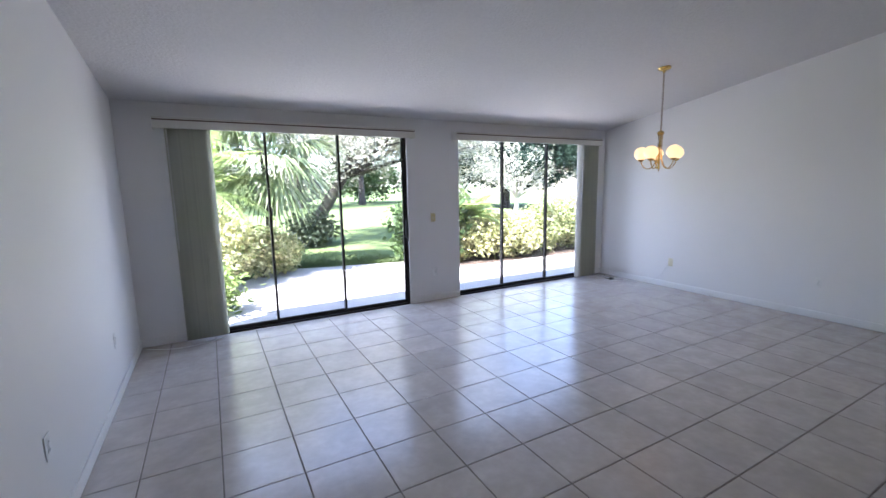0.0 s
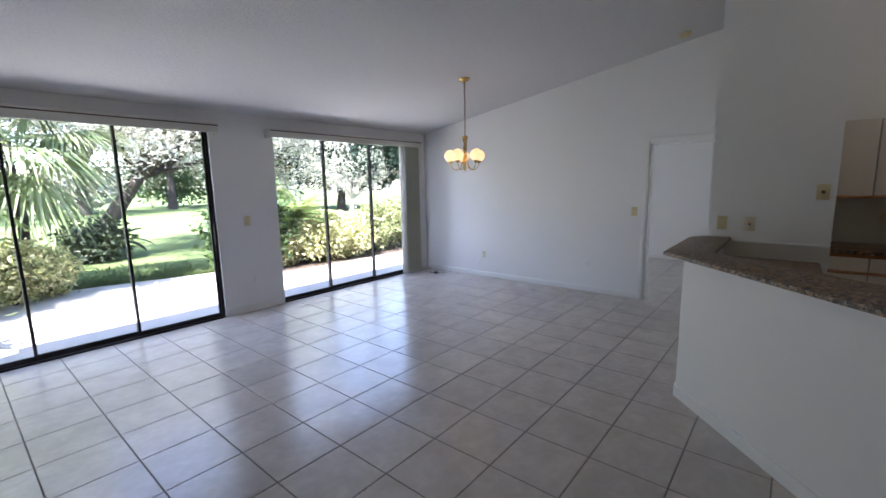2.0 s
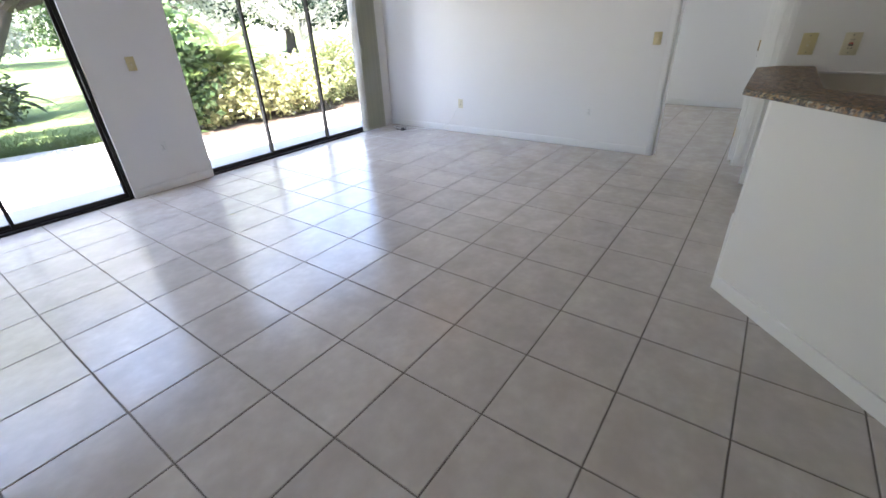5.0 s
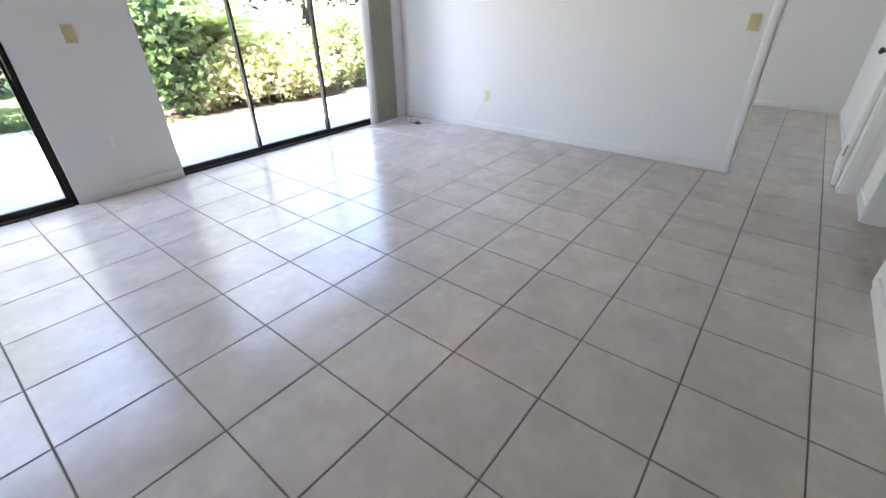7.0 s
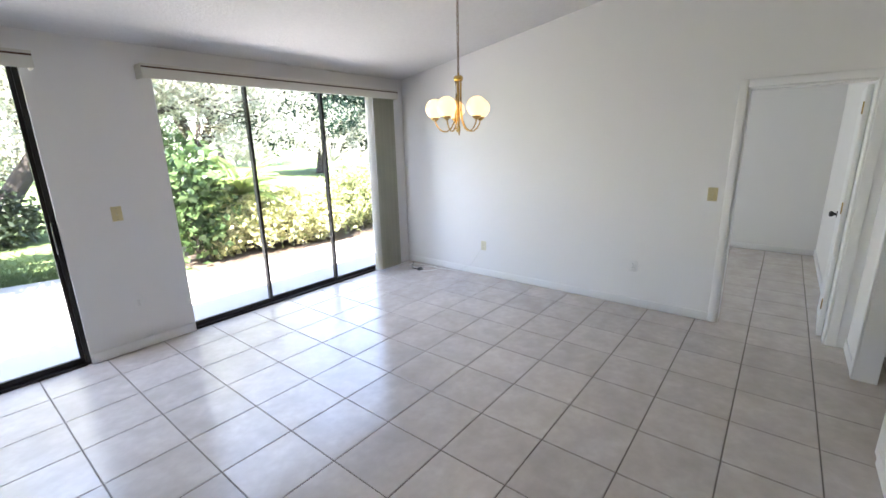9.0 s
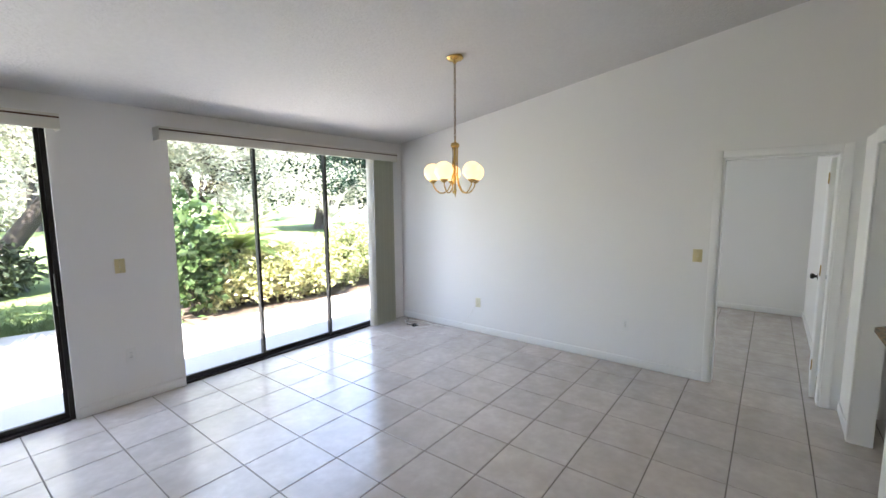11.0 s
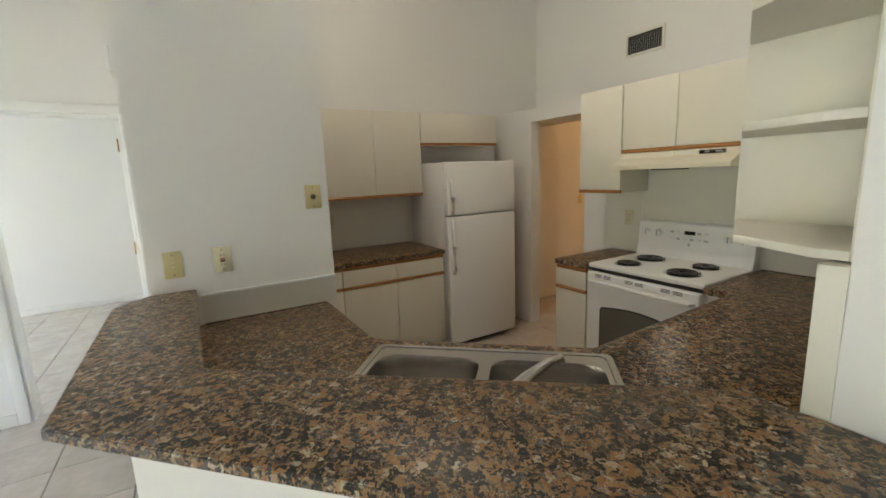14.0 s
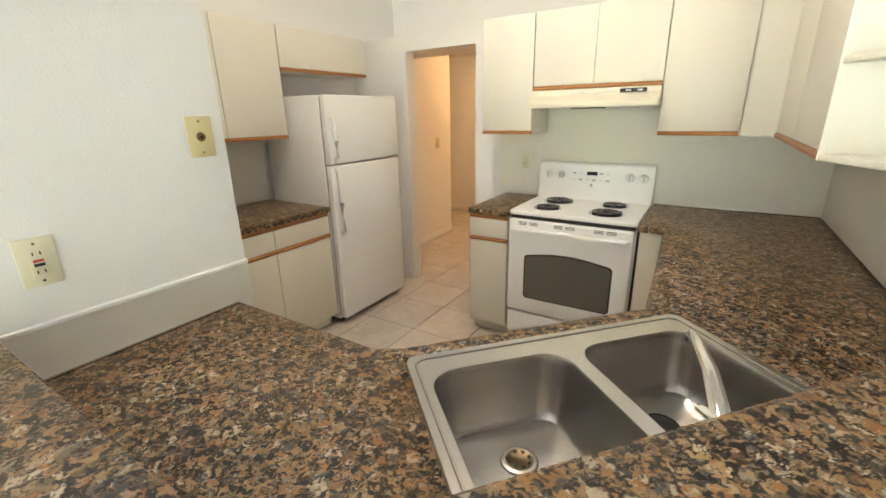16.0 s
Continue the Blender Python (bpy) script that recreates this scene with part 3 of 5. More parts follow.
bar_top = thing("bar_top", "brown granite-look laminate bar top on a half wall", "bar top")
part("slab", prism([(PART_X - 0.002, 0.972), (PART_X - 0.002, PART_N + 0.004), (5.58, 1.255), (4.62, 1.255), (3.567, 0.25), (3.545, 0.003), (3.93, 0.003), (4.745, 0.972)],
                   1.057, 1.084, "z", 0.004), GRANITE, bar_top)
edge_band(bar_top, [(3.545, 0.003), (3.567, 0.25), (4.62, 1.255), (5.58, 1.255), (PART_X - 0.002, PART_N + 0.004)][::-1], 1.059, 1.081)
edge_band(bar_top, [(PART_X - 0.002, 0.972), (4.745, 0.972), (3.93, 0.003)][::-1], 1.059, 1.081)

SINK_AT, SINK_TURN = Vector((4.515, 0.255, 0.914)), 47.5


def rounded(w, d, r, z, n=6):
    out = []
    for cx, cy, a0 in ((w / 2 - r, d / 2 - r, 0), (-w / 2 + r, d / 2 - r, 90), (-w / 2 + r, -d / 2 + r, 180), (w / 2 - r, -d / 2 + r, 270)):
        for k in range(n + 1):
            a = radians(a0 + 90 * k / n)
            out.append(Vector((cx + r * math.cos(a), cy + r * math.sin(a), z)))
    return out


counter_bm = prism([(PART_X - 0.002, 0.385), (PART_X - 0.002, 1.006), (4.735, 1.006), (KIT_W + 0.003, 0.14), (KIT_W + 0.003, KIT_S + 0.003), (4.683, KIT_S + 0.003), (4.683, -1.315),
                    (4.55, -1.315), (4.505, -0.242), (5.03, 0.34), (5.10, 0.385)], 0.876, 0.914, "z", 0.003)
counter = mesh_object("slab", counter_bm, GRANITE)
cut = mesh_object("cut", box((-0.40, -0.25, -0.2), (0.40, 0.25, 0.2)), GRANITE)
cut.matrix_world = pose(*SINK_AT, 0, 0, SINK_TURN)
bo = counter.modifiers.new("hole", "BOOLEAN")
bo.object, bo.operation, bo.solver = cut, "DIFFERENCE", "EXACT"
bpy.context.view_layer.update()
holed = bpy.data.meshes.new_from_object(counter.evaluated_get(bpy.context.evaluated_depsgraph_get()))
counter.modifiers.clear()
counter.data = holed
bpy.data.objects.remove(cut)
sink_counter = thing("kitchen_counter", "brown granite-look laminate counter with a cut-out for the sink", "countertop", "worktops")
counter.parent = sink_counter
edge_band(sink_counter, [(PART_X - 0.002, 0.385), (5.10, 0.385), (5.03, 0.34), (4.505, -0.242), (4.55, -1.315), (4.683, -1.315)][::-1], 0.878, 0.911)


def slab_counter(lo, hi, front, label):
    c = thing("kitchen_counter", label, "countertop", "worktops")
    part("slab", box(lo, hi, 0.004), GRANITE, c)
    edge_band(c, front, lo[2] + 0.002, hi[2] - 0.003)


slab_counter((5.453, KIT_S + 0.01, 0.876), (5.735, -1.312, 0.914), [(5.735, KIT_S + 0.01), (5.735, -1.312), (5.453, -1.312)], "small brown granite-look counter beside the stove")
slab_counter((6.61, -0.885, 0.876), (EAST - 0.009, PART_S - 0.003, 0.914), [(6.61, PART_S - 0.003), (6.61, -0.885)], "brown granite-look counter beside the refrigerator")

splash = structure("backsplash", boxes(((PART_X - 0.012, PART_S + 0.0, 0.918), (PART_X - 0.001, 0.953, 1.045))), SPLASH, "grey-beige laminate backsplash panel", "backsplash")
structure("trim", box((PART_X - 0.016, PART_S, 1.046), (PART_X - 0.001, 0.953, 1.058), 0.002), TRIM, "white cap strip on the backsplash", "trim")
structure("trim", box((PART_X - 0.02, PART_S + 0.06, 0.9145), (PART_X - 0.013, 0.953, 0.922), 0.002), STEEL, "thin metal strip along the counter", "trim")
structure("backsplash", boxes(((KIT_W + 0.001, KIT_S + 0.001, 0.918), (5.80, KIT_S + 0.007, 1.66))), SPLASH, "grey-beige laminate backsplash behind the stove", "backsplash")
structure("backsplash", boxes(((KIT_W + 0.001, KIT_S + 0.008, 0.918), (KIT_W + 0.045, 0.0, 1.37))), SPLASH, "grey-beige laminate backsplash under the wall cabinets", "backsplash")
structure("backsplash", boxes(((EAST - 0.007, -0.885, 0.918), (EAST - 0.001, PART_S - 0.003, 1.385))), SPLASH, "grey-beige laminate backsplash beside the refrigerator", "backsplash")
structure("trim", box((KIT_W + 0.05, KIT_S + 0.008, 0.9145), (4.68, KIT_S + 0.014, 0.922), 0.002), STEEL, "thin metal strip along the counter", "trim")
structure("trim", box((5.47, KIT_S + 0.007, 0.918), (5.476, KIT_S + 0.0095, 1.50), 0.001), TRIM, "pale joint strip of the backsplash", "trim")


DV = -0.035


def sink():
    s = thing("double_sink", "stainless steel double bowl sink set in the granite-look counter", "sink", "", pose(*SINK_AT, 0, 0, SINK_TURN))
    bm = bmesh.new()
    edges = []
    for loop in (rounded(0.84, 0.53, 0.03, 0.006), [v + Vector((-0.2, 0.02, 0)) for v in rounded(0.36, 0.40, 0.07, 0.006)],
                 [v + Vector((0.2, 0.02, 0)) for v in rounded(0.36, 0.40, 0.07, 0.006)]):
        vs = [bm.verts.new(v) for v in loop]
        edges += [bm.edges.new((vs[i], vs[(i + 1) % len(vs)])) for i in range(len(vs))]
    bmesh.ops.triangle_fill(bm, use_beauty=True, edges=edges)
    outer = [bm.verts.new(v) for v in rounded(0.848, 0.538, 0.032, 0.0005)]
    top = [v for v in bm.verts if v not in outer][:len(outer)]
    for i in range(len(outer)):
        j = (i + 1) % len(outer)
        bm.faces.new((outer[i], outer[j], top[j], top[i]))
    part("rim", bm, STEEL, s)
    bm = tube([(v.x, v.y, 0.007) for v in rounded(0.80, 0.49, 0.03, 0)] + [(0.4, 0.215, 0.007)], 0.003, 6)
    part("rim_bead", bm, STEEL, s)
    for cx in (-0.2, 0.2):
        bm = bmesh.new()
        rings = []
        for w, d, r, z in ((0.36, 0.40, 0.07, 0.006), (0.352, 0.392, 0.068, -0.004), (0.34, 0.38, 0.065, -0.06), (0.325, 0.365, 0.06, -0.145), (0.29, 0.33, 0.05, -0.168), (0.2, 0.22, 0.04, -0.173)):
            rings.append([bm.verts.new(v + Vector((cx, 0.02, 0))) for v in rounded(w, d, r, z)])
        for a, b in zip(rings, rings[1:]):
            for i in range(len(a)):
                j = (i + 1) % len(a)
                bm.faces.new((a[i], a[j], b[j], b[i]))
        bm.faces.new(rings[-1])
        part("bowl", bm, STEEL, s)
        drain = part("drain", lathe([(0.0, 0.001), (0.02, 0.001), (0.03, 0.004), (0.037, 0.006), (0.043, 0.004), (0.045, 0.0)], 20, (cx, DV, -0.172)), STEEL if cx > 0 else BLACK, s, "steel drain strainer" if cx > 0 else "black rubber disposal opening")
        part("basket", lathe([(0.0, 0.003), (0.026, 0.003), (0.031, 0.0055), (0.033, 0.0045)], 18, (cx, DV, -0.172)), BRASS_DARK if cx > 0 else DARK, drain, "dark strainer basket")
        for k in range(8):
            a = k * math.tau / 8
            part("slot", box((cx + 0.025 * math.cos(a) - 0.004, DV + 0.025 * math.sin(a) - 0.004, -0.1695), (cx + 0.025 * math.cos(a) + 0.004, DV + 0.025 * math.sin(a) + 0.004, -0.1675)), DARK, drain)
    return s


sink()


def faucet():
    f = thing("faucet", "white and chrome single-lever kitchen faucet behind the sink", "faucet", "", pose(*SINK_AT, 0, 0, SINK_TURN))
    y, x = 0.235, -0.05
    part("base_plate", prism([(v.x + x, v.y + y) for v in rounded(0.2, 0.05, 0.024, 0)], 0.0065, 0.016, "z", 0.003), CHROME, f)
    part("body", lathe([(0.0, 0.0), (0.026, 0.0), (0.024, 0.03), (0.02, 0.055), (0.0, 0.062)], 20, (x, y, 0.015)), CHROME, f)
    part("spout", tube([(x, y, 0.05), (x - 0.03, y - 0.04, 0.075), (x - 0.09, y - 0.12, 0.095), (x - 0.15, y - 0.21, 0.10), (x - 0.185, y - 0.262, 0.09), (x - 0.19, y - 0.27, 0.07)],
                       [0.022, 0.020, 0.017, 0.013, 0.0115, 0.012], 14), CHROME, f, "chrome spout")
    part("lever", prism([(x - 0.014, y + 0.012), (x + 0.014, y + 0.008), (x + 0.006, y - 0.06), (x - 0.012, y - 0.06)], 0.074, 0.084, "z", 0.003), CHROME, f, "flat chrome lever")



faucet()

# ---- cabinets: width along local x, front at y = 0 facing -y ----


def face(name, w0, w1, z0, z1, parent, wood=True):
    d = part(name, box((w0 + 0.0015, -0.019, z0 + (0.024 if wood else 0)), (w1 - 0.0015, -0.001, z1), 0.002), LAMINATE, parent)
    if wood:
        part("wooden_pull", prism([(-0.024, z0), (-0.001, z0), (-0.001, z0 + 0.022), (-0.019, z0 + 0.022), (-0.026, z0 + 0.012)], w0 + 0.001, w1 - 0.001, "x"), OAK, d, "oak strip along the lower edge")
    return d


def wall_cabinet(at, w, z0, z1, doors, depth, label, end=0):
    c = thing("wall_cabinet", label, "cabinet", "kitchen wall cabinets", at)
    part("body", box((0, 0, z0 + 0.004), (w, depth, z1), 0.001), LAMINATE, c)
    for i in range(doors):
        face("door", w * i / doors, w * (i + 1) / doors, z0, z1, c)
    return c


def base_cabinet(at, w, doors, depth, label):
    c = thing("base_cabinet", label, "cabinet", "kitchen base cabinets", at)
    part("body", box((0, 0, 0.09), (w, depth, 0.874), 0.001), LAMINATE, c)
    part("toe_kick", boxes(((0, 0.06, 0.001), (w, depth, 0.09))), LAMINATE, c)
    part("top_rail", box((0, -0.017, 0.85), (w, -0.001, 0.874), 0.002), OAK, c, "oak strip under the counter")
    for i in range(doors):
        a, b = w * i / doors, w * (i + 1) / doors
        face("drawer", a, b, 0.70, 0.848, c)
        face("door", a, b, 0.10, 0.697, c, False)
    return c


UC0, UC1 = 1.375, 2.09
# facing west, on the east wall
wall_cabinet(pose(6.935, 0.325, 0, 0, 0, -90), 0.30, UC0, UC1, 1, EAST - 6.938, "cream laminate wall cabinet with an oak edge strip")
wall_cabinet(pose(6.935, 0.02, 0, 0, 0, -90), 0.885, UC0, UC1, 2, EAST - 6.938, "cream laminate two-door wall cabinet with oak edge strips")
wall_cabinet(pose(6.935, -0.87, 0, 0, 0, -90), 0.84, 1.81, UC1, 1, EAST - 6.938, "short cream laminate cabinet over the refrigerator")
base_cabinet(pose(6.64, 0.32, 0, 0, 0, -90), 0.30, 1, EAST - 6.643, "cream laminate base cabinet with oak strips")
base_cabinet(pose(6.64, 0.015, 0, 0, 0, -90), 0.895, 2, EAST - 6.643, "cream laminate two-door base cabinet beside the refrigerator")
# facing north, on the low kitchen wall
FY = -1.635
wall_cabinet(pose(5.79, FY, 0, 0, 0, 180), 0.355, UC0, UC1, 1, FY - KIT_S - 0.01, "narrow cream laminate wall cabinet beside the doorway")
wall_cabinet(pose(5.432, FY, 0, 0, 0, 180), 0.745, 1.645, UC1, 2, FY - KIT_S - 0.01, "cream laminate two-door cabinet above the range hood")
wall_cabinet(pose(4.684, FY, 0, 0, 0, 180), 0.385, UC0, UC1, 1, FY - KIT_S - 0.01, "cream laminate wall cabinet in the kitchen corner")
base_cabinet(pose(5.73, -1.335, 0, 0, 0, 180), 0.275, 1, -1.335 - KIT_S - 0.003, "narrow cream laminate base cabinet beside the stove")
# facing east, on the wall to the living room
wall_cabinet(pose(4.13, FY + 0.08, 0, 0, 0, 90), 1.135, UC0, UC1, 2, 4.13 - KIT_W - 0.01, "cream laminate wall cabinet over the long counter")
structure("trim", boxes(((4.13, FY - 0.012, UC0), (4.296, FY, UC1)), ((4.118, FY, UC0), (4.13, FY + 0.077, UC1))), LAMINATE, "cream corner filler between the wall cabinets", "trim")
for y0, w in ((-1.33, 0.52), (-0.807, 0.52)):
    base_cabinet(pose(4.485, y0, 0, 0, 0, 90), w, 1, 4.485 - KIT_W - 0.003, "cream laminate base cabinet under the long counter")
nc = thing("base_cabinet", "narrow cream laminate cabinet side beside the stove, chipped along one edge", "cabinet", "kitchen base cabinets", pose(4.675, -1.335, 0, 0, 0, 180))
part("body", box((0, 0, 0.09), (0.11, 0.5, 0.874), 0.001), LAMINATE, nc)
part("toe_kick", boxes(((0, 0.06, 0.001), (0.11, 0.5, 0.09))), LAMINATE, nc)
part("panel", prism([(0.002, 0.092), (0.096, 0.092), (0.082, 0.30), (0.098, 0.40), (0.088, 0.48), (0.104, 0.60), (0.10, 0.70), (0.108, 0.86), (0.002, 0.86)], -0.004, -0.001, "y"), LAMINATE, nc, "cream facing with a torn edge")
sc = thing("base_cabinet", "cream laminate corner cabinet under the sink", "cabinet", "kitchen base cabinets")
part("body", prism([(4.475, -0.245), (5.01, 0.362), (5.10, 0.40), (5.70, 0.40), (5.70, 0.42), (5.06, 0.42), (4.43, -0.215)], 0.09, 0.70), LAMINATE, sc)
part("toe_kick", prism([(4.43, -0.185), (4.97, 0.42), (5.70, 0.44), (5.70, 0.46), (4.96, 0.44), (4.41, -0.165)], 0.001, 0.09), LAMINATE, sc)


def end_shelf():
    """Open shelves at the end of the wall cabinets; the boards narrow towards the wall's end."""
    s = thing("corner_shelf", "cream open shelf unit at the end of the wall cabinets", "shelf")
    y0, y1 = -0.405, -0.03
    part("back_panel", box((KIT_W + 0.001, y0 - 0.013, UC0), (4.155, y0, UC1), 0.002), LAMINATE, s)
    part("side_panel", box((KIT_W + 0.001, y0, UC0), (KIT_W + 0.012, y1, UC1), 0.002), LAMINATE, s)
    for z in (UC0, 1.62, 1.865, UC1 - 0.016):
        part("shelf_board", prism([(KIT_W + 0.012, y0), (4.15, y0), (4.13, y0 + 0.05), (4.02, y1 - 0.08), (KIT_W + 0.07, y1), (KIT_W + 0.012, y1)], z, z + 0.018, "z", 0.002), LAMINATE, s)


end_shelf()


def refrigerator():
    f = thing("refrigerator", "white top-freezer refrigerator standing between counter and doorway", "refrigerator", "", pose(6.565, -0.905, 0, 0, 0, -90))
    w, d, h = 0.735, 0.66, 1.65
    part("body", box((0.004, 0.07, 0.03), (w - 0.004, d, h), 0.008), APPLIANCE, f)
    part("kick_grille", box((0.02, 0.075, 0.005), (w - 0.02, 0.2, 0.035), 0.004), DARK, f, "dark base grille")
    part("gasket", boxes(((0.01, 0.058, 0.06), (w - 0.01, 0.071, h - 0.01))), GREY_MARK, f, "grey door seal")
    low = part("lower_door", box((0, 0, 0.05), (w, 0.058, 1.19), 0.012, 3), APPLIANCE, f)
    up = part("freezer_door", box((0, 0, 1.20), (w, 0.058, h), 0.012, 3), APPLIANCE, f)
    for door, z0, z1 in ((low, 0.70, 1.175), (up, 1.215, 1.50)):
        s = 1 if door == low else -1
        zs = [z0, z0 + 0.03, (z0 + z1) / 2, z1 - 0.03, z1]
        part("handle", tube([(0.045, 0.002, zs[0]), (0.045, -0.016, zs[1]), (0.047, -0.02, zs[2]), (0.045, -0.016, zs[3]), (0.045, 0.002, zs[4])], [0.016, 0.018, 0.018, 0.018, 0.016], 12), APPLIANCE, door, "white moulded handle")
    part("hinge_cap", box((w - 0.06, 0.01, h), (w - 0.01, 0.09, h + 0.012), 0.004), APPLIANCE, f)
    for x in (0.05, w - 0.05):
        part("foot", lathe([(0.0, 0.0), (0.018, 0.0), (0.018, 0.03), (0.0, 0.03)], 12, (x, 0.6, 0.001)), DARK, f, "black levelling foot")


refrigerator()


def stove():
    s = thing("electric_range", "white electric coil range between kitchen counters", "stove", "", pose(5.448, -1.335, 0, 0, 0, 180))
    w, d = 0.76, 0.605
    part("body", box((0.003, 0.03, 0.02), (w - 0.003, d, 0.895), 0.005), APPLIANCE, s)
    # dark strip drawn for the shade between range and cabinet
    part("side_gap_shade", boxes(((w - 0.003, 0.03, 0.05), (w + 0.002, d - 0.02, 0.88))), DARK, s, "dark strip standing in for the shaded gap beside the range")
    part("cooktop", box((0, -0.005, 0.895), (w, d - 0.09, 0.925), 0.008, 3), APPLIANCE, s)
    for x, y, r in ((0.20, 0.14, 0.075), (0.20, 0.38, 0.092), (0.56, 0.14, 0.092), (0.56, 0.38, 0.075)):
        b = part("burner_bowl", lathe([(r + 0.012, 0.0), (r + 0.012, 0.004), (r, 0.005), (r * 0.7, 0.002), (0, 0.001)], 28, (x, y, 0.925)), CHROME, s, "chrome drip bowl")
        pts = []
        for k in range(90):
            a = k * 0.36
            rr = 0.018 + (r - 0.022) * k / 89
            pts.append((x + rr * math.cos(a), y + rr * math.sin(a), 0.937))
        part("coil", tube(pts, 0.0048, 6), BLACK, b, "black spiral heating coil")
    part("backguard", prism([(d - 0.10, 0.91), (d - 0.005, 0.91), (d - 0.005, 1.165), (d - 0.045, 1.175), (d - 0.065, 1.16), (d - 0.075, 1.0)], 0.0, w, "x", 0.006), APPLIANCE, s)

    def on_guard(x, z, dy=0.0):
        y = d - 0.075 + (z - 1.0) / 0.16 * 0.01
        return (x, y - dy, z)
    for x in (0.07, 0.155, 0.615, 0.70):
        k = part("knob", lathe([(0.0, 0.026), (0.02, 0.026), (0.023, 0.006), (0.03, 0.0)], 20), APPLIANCE, s, "white round control knob")
        k.matrix_basis = Matrix.Translation(on_guard(x, 1.09)) @ pose(0, 0, 0, 90, 0, 0)
        part("pointer", box((-0.003, -0.02, 0.026), (0.003, 0.02, 0.034), 0.001), GREY_MARK, k)
        for q in (-0.035, 0.035):
            p = on_guard(x + q, 1.09)
            part("printed_mark", boxes(((p[0] - 0.0015, p[1] - 0.0015, p[2] - 0.002), (p[0] + 0.0015, p[1] + 0.001, p[2] + 0.002))), GREY_MARK, s)
    p = on_guard(0.37, 1.105)
    part("clock_display", box((p[0] - 0.035, p[1] - 0.004, p[2] - 0.012), (p[0] + 0.035, p[1] + 0.004, p[2] + 0.012), 0.002), BLACK, s, "black clock window")
    for i in range(6):
        for j in range(2):
            x = 0.25 + 0.045 * i
            if j == 1 and 2 <= i <= 3:
                continue
            p = on_guard(x, 1.06 + 0.045 * j)
            part("touch_pad", box((p[0] - 0.012, p[1] - 0.0035, p[2] - 0.006), (p[0] + 0.012, p[1] + 0.002, p[2] + 0.006), 0.001), GREY_MARK if (i + j) % 2 else WHITE_PLASTIC, s)
    p = on_guard(0.37, 1.025)
    part("badge", lathe([(0.0, 0.003), (0.008, 0.003), (0.01, 0.0)], 16), GREY_MARK, s, "small grey round badge").matrix_basis = Matrix.Translation(p) @ pose(0, 0, 0, 90, 0, 0)
    door = part("oven_door", box((0.01, -0.03, 0.25), (w - 0.01, 0.03, 0.872), 0.010, 3), APPLIANCE, s)
    arch = [(0.13, 0.375), (0.145, 0.36), (0.635, 0.36), (0.65, 0.375), (0.65, 0.625), (0.635, 0.64)] + [(0.635 - 0.49 * k / 10, 0.64 + 0.028 * math.sin(math.pi * k / 10)) for k in range(1, 10)] + [(0.145, 0.64), (0.13, 0.625)]
    part("window_frame", prism([(0.39 + (x - 0.39) * 1.035, 0.5 + (z - 0.5) * 1.06) for x, z in arch], -0.0325, -0.028, "y", 0.001), DARK, door, "dark window border")
    part("oven_window", prism(arch, -0.0335, -0.0325, "y"), OVEN_GLASS, door, "dark glass oven window with an arched top")
    part("handle", tube([(0.04, -0.024, 0.81), (0.05, -0.05, 0.812), (0.2, -0.06, 0.816), (0.56, -0.06, 0.816), (0.71, -0.05, 0.812), (0.72, -0.024, 0.81)], 0.015, 12), APPLIANCE, door, "white bar handle")
    # a dark bar takes the place of the shaded gap above the door
    part("front_gap_shade", boxes(((0.012, 0.0, 0.8735), (w - 0.012, 0.0295, 0.8935))), DARK, s, "dark strip standing in for the shaded gap under the cooktop")
    for x in (0.075, 0.145, 0.30, 0.37, 0.535, 0.605):
        for z in (0.842, 0.850, 0.858):
            part("vent_slot", boxes(((x, -0.0308, z), (x + 0.055, -0.029, z + 0.0035))), DARK, door)
    part("storage_drawer", box((0.01, -0.022, 0.075), (w - 0.01, 0.03, 0.235), 0.01, 3), APPLIANCE, s)
    part("kick_plate", boxes(((0.03, 0.05, 0.001), (w - 0.03, 0.08, 0.075))), DARK, s)


stove()


def range_hood():
    h = thing("range_hood", "almond enamel range hood under the wall cabinets", "range hood", "", pose(5.43, -1.935, 0, 0, 0, 180))
    w = 0.742
    part("shell", prism([(-0.012, 1.641), (-0.34, 1.641), (-0.345, 1.605), (-0.435, 1.565), (-0.435, 1.535), (-0.012, 1.535)], 0.0, w, "x", 0.004), ALMOND, h)
    for k in range(2):
        part("vent_louvre", box((0.25 + 0.14 * k, -0.349, 1.615), (0.37 + 0.14 * k, -0.34, 1.63), 0.001), SPLASH, h)
    part("switch_panel", box((0.53, -0.352, 1.612), (0.67, -0.34, 1.633), 0.002), BLACK, h, "black switch panel")
    for x in (0.56, 0.62):
        part("rocker", box((x, -0.355, 1.616), (x + 0.03, -0.35, 1.629), 0.002), STEEL, h)
    part("lamp_lens", prism([(0.27, -0.40), (0.47, -0.40), (0.45, -0.30), (0.29, -0.30)], 1.528, 1.534), DARK, h)


range_hood()


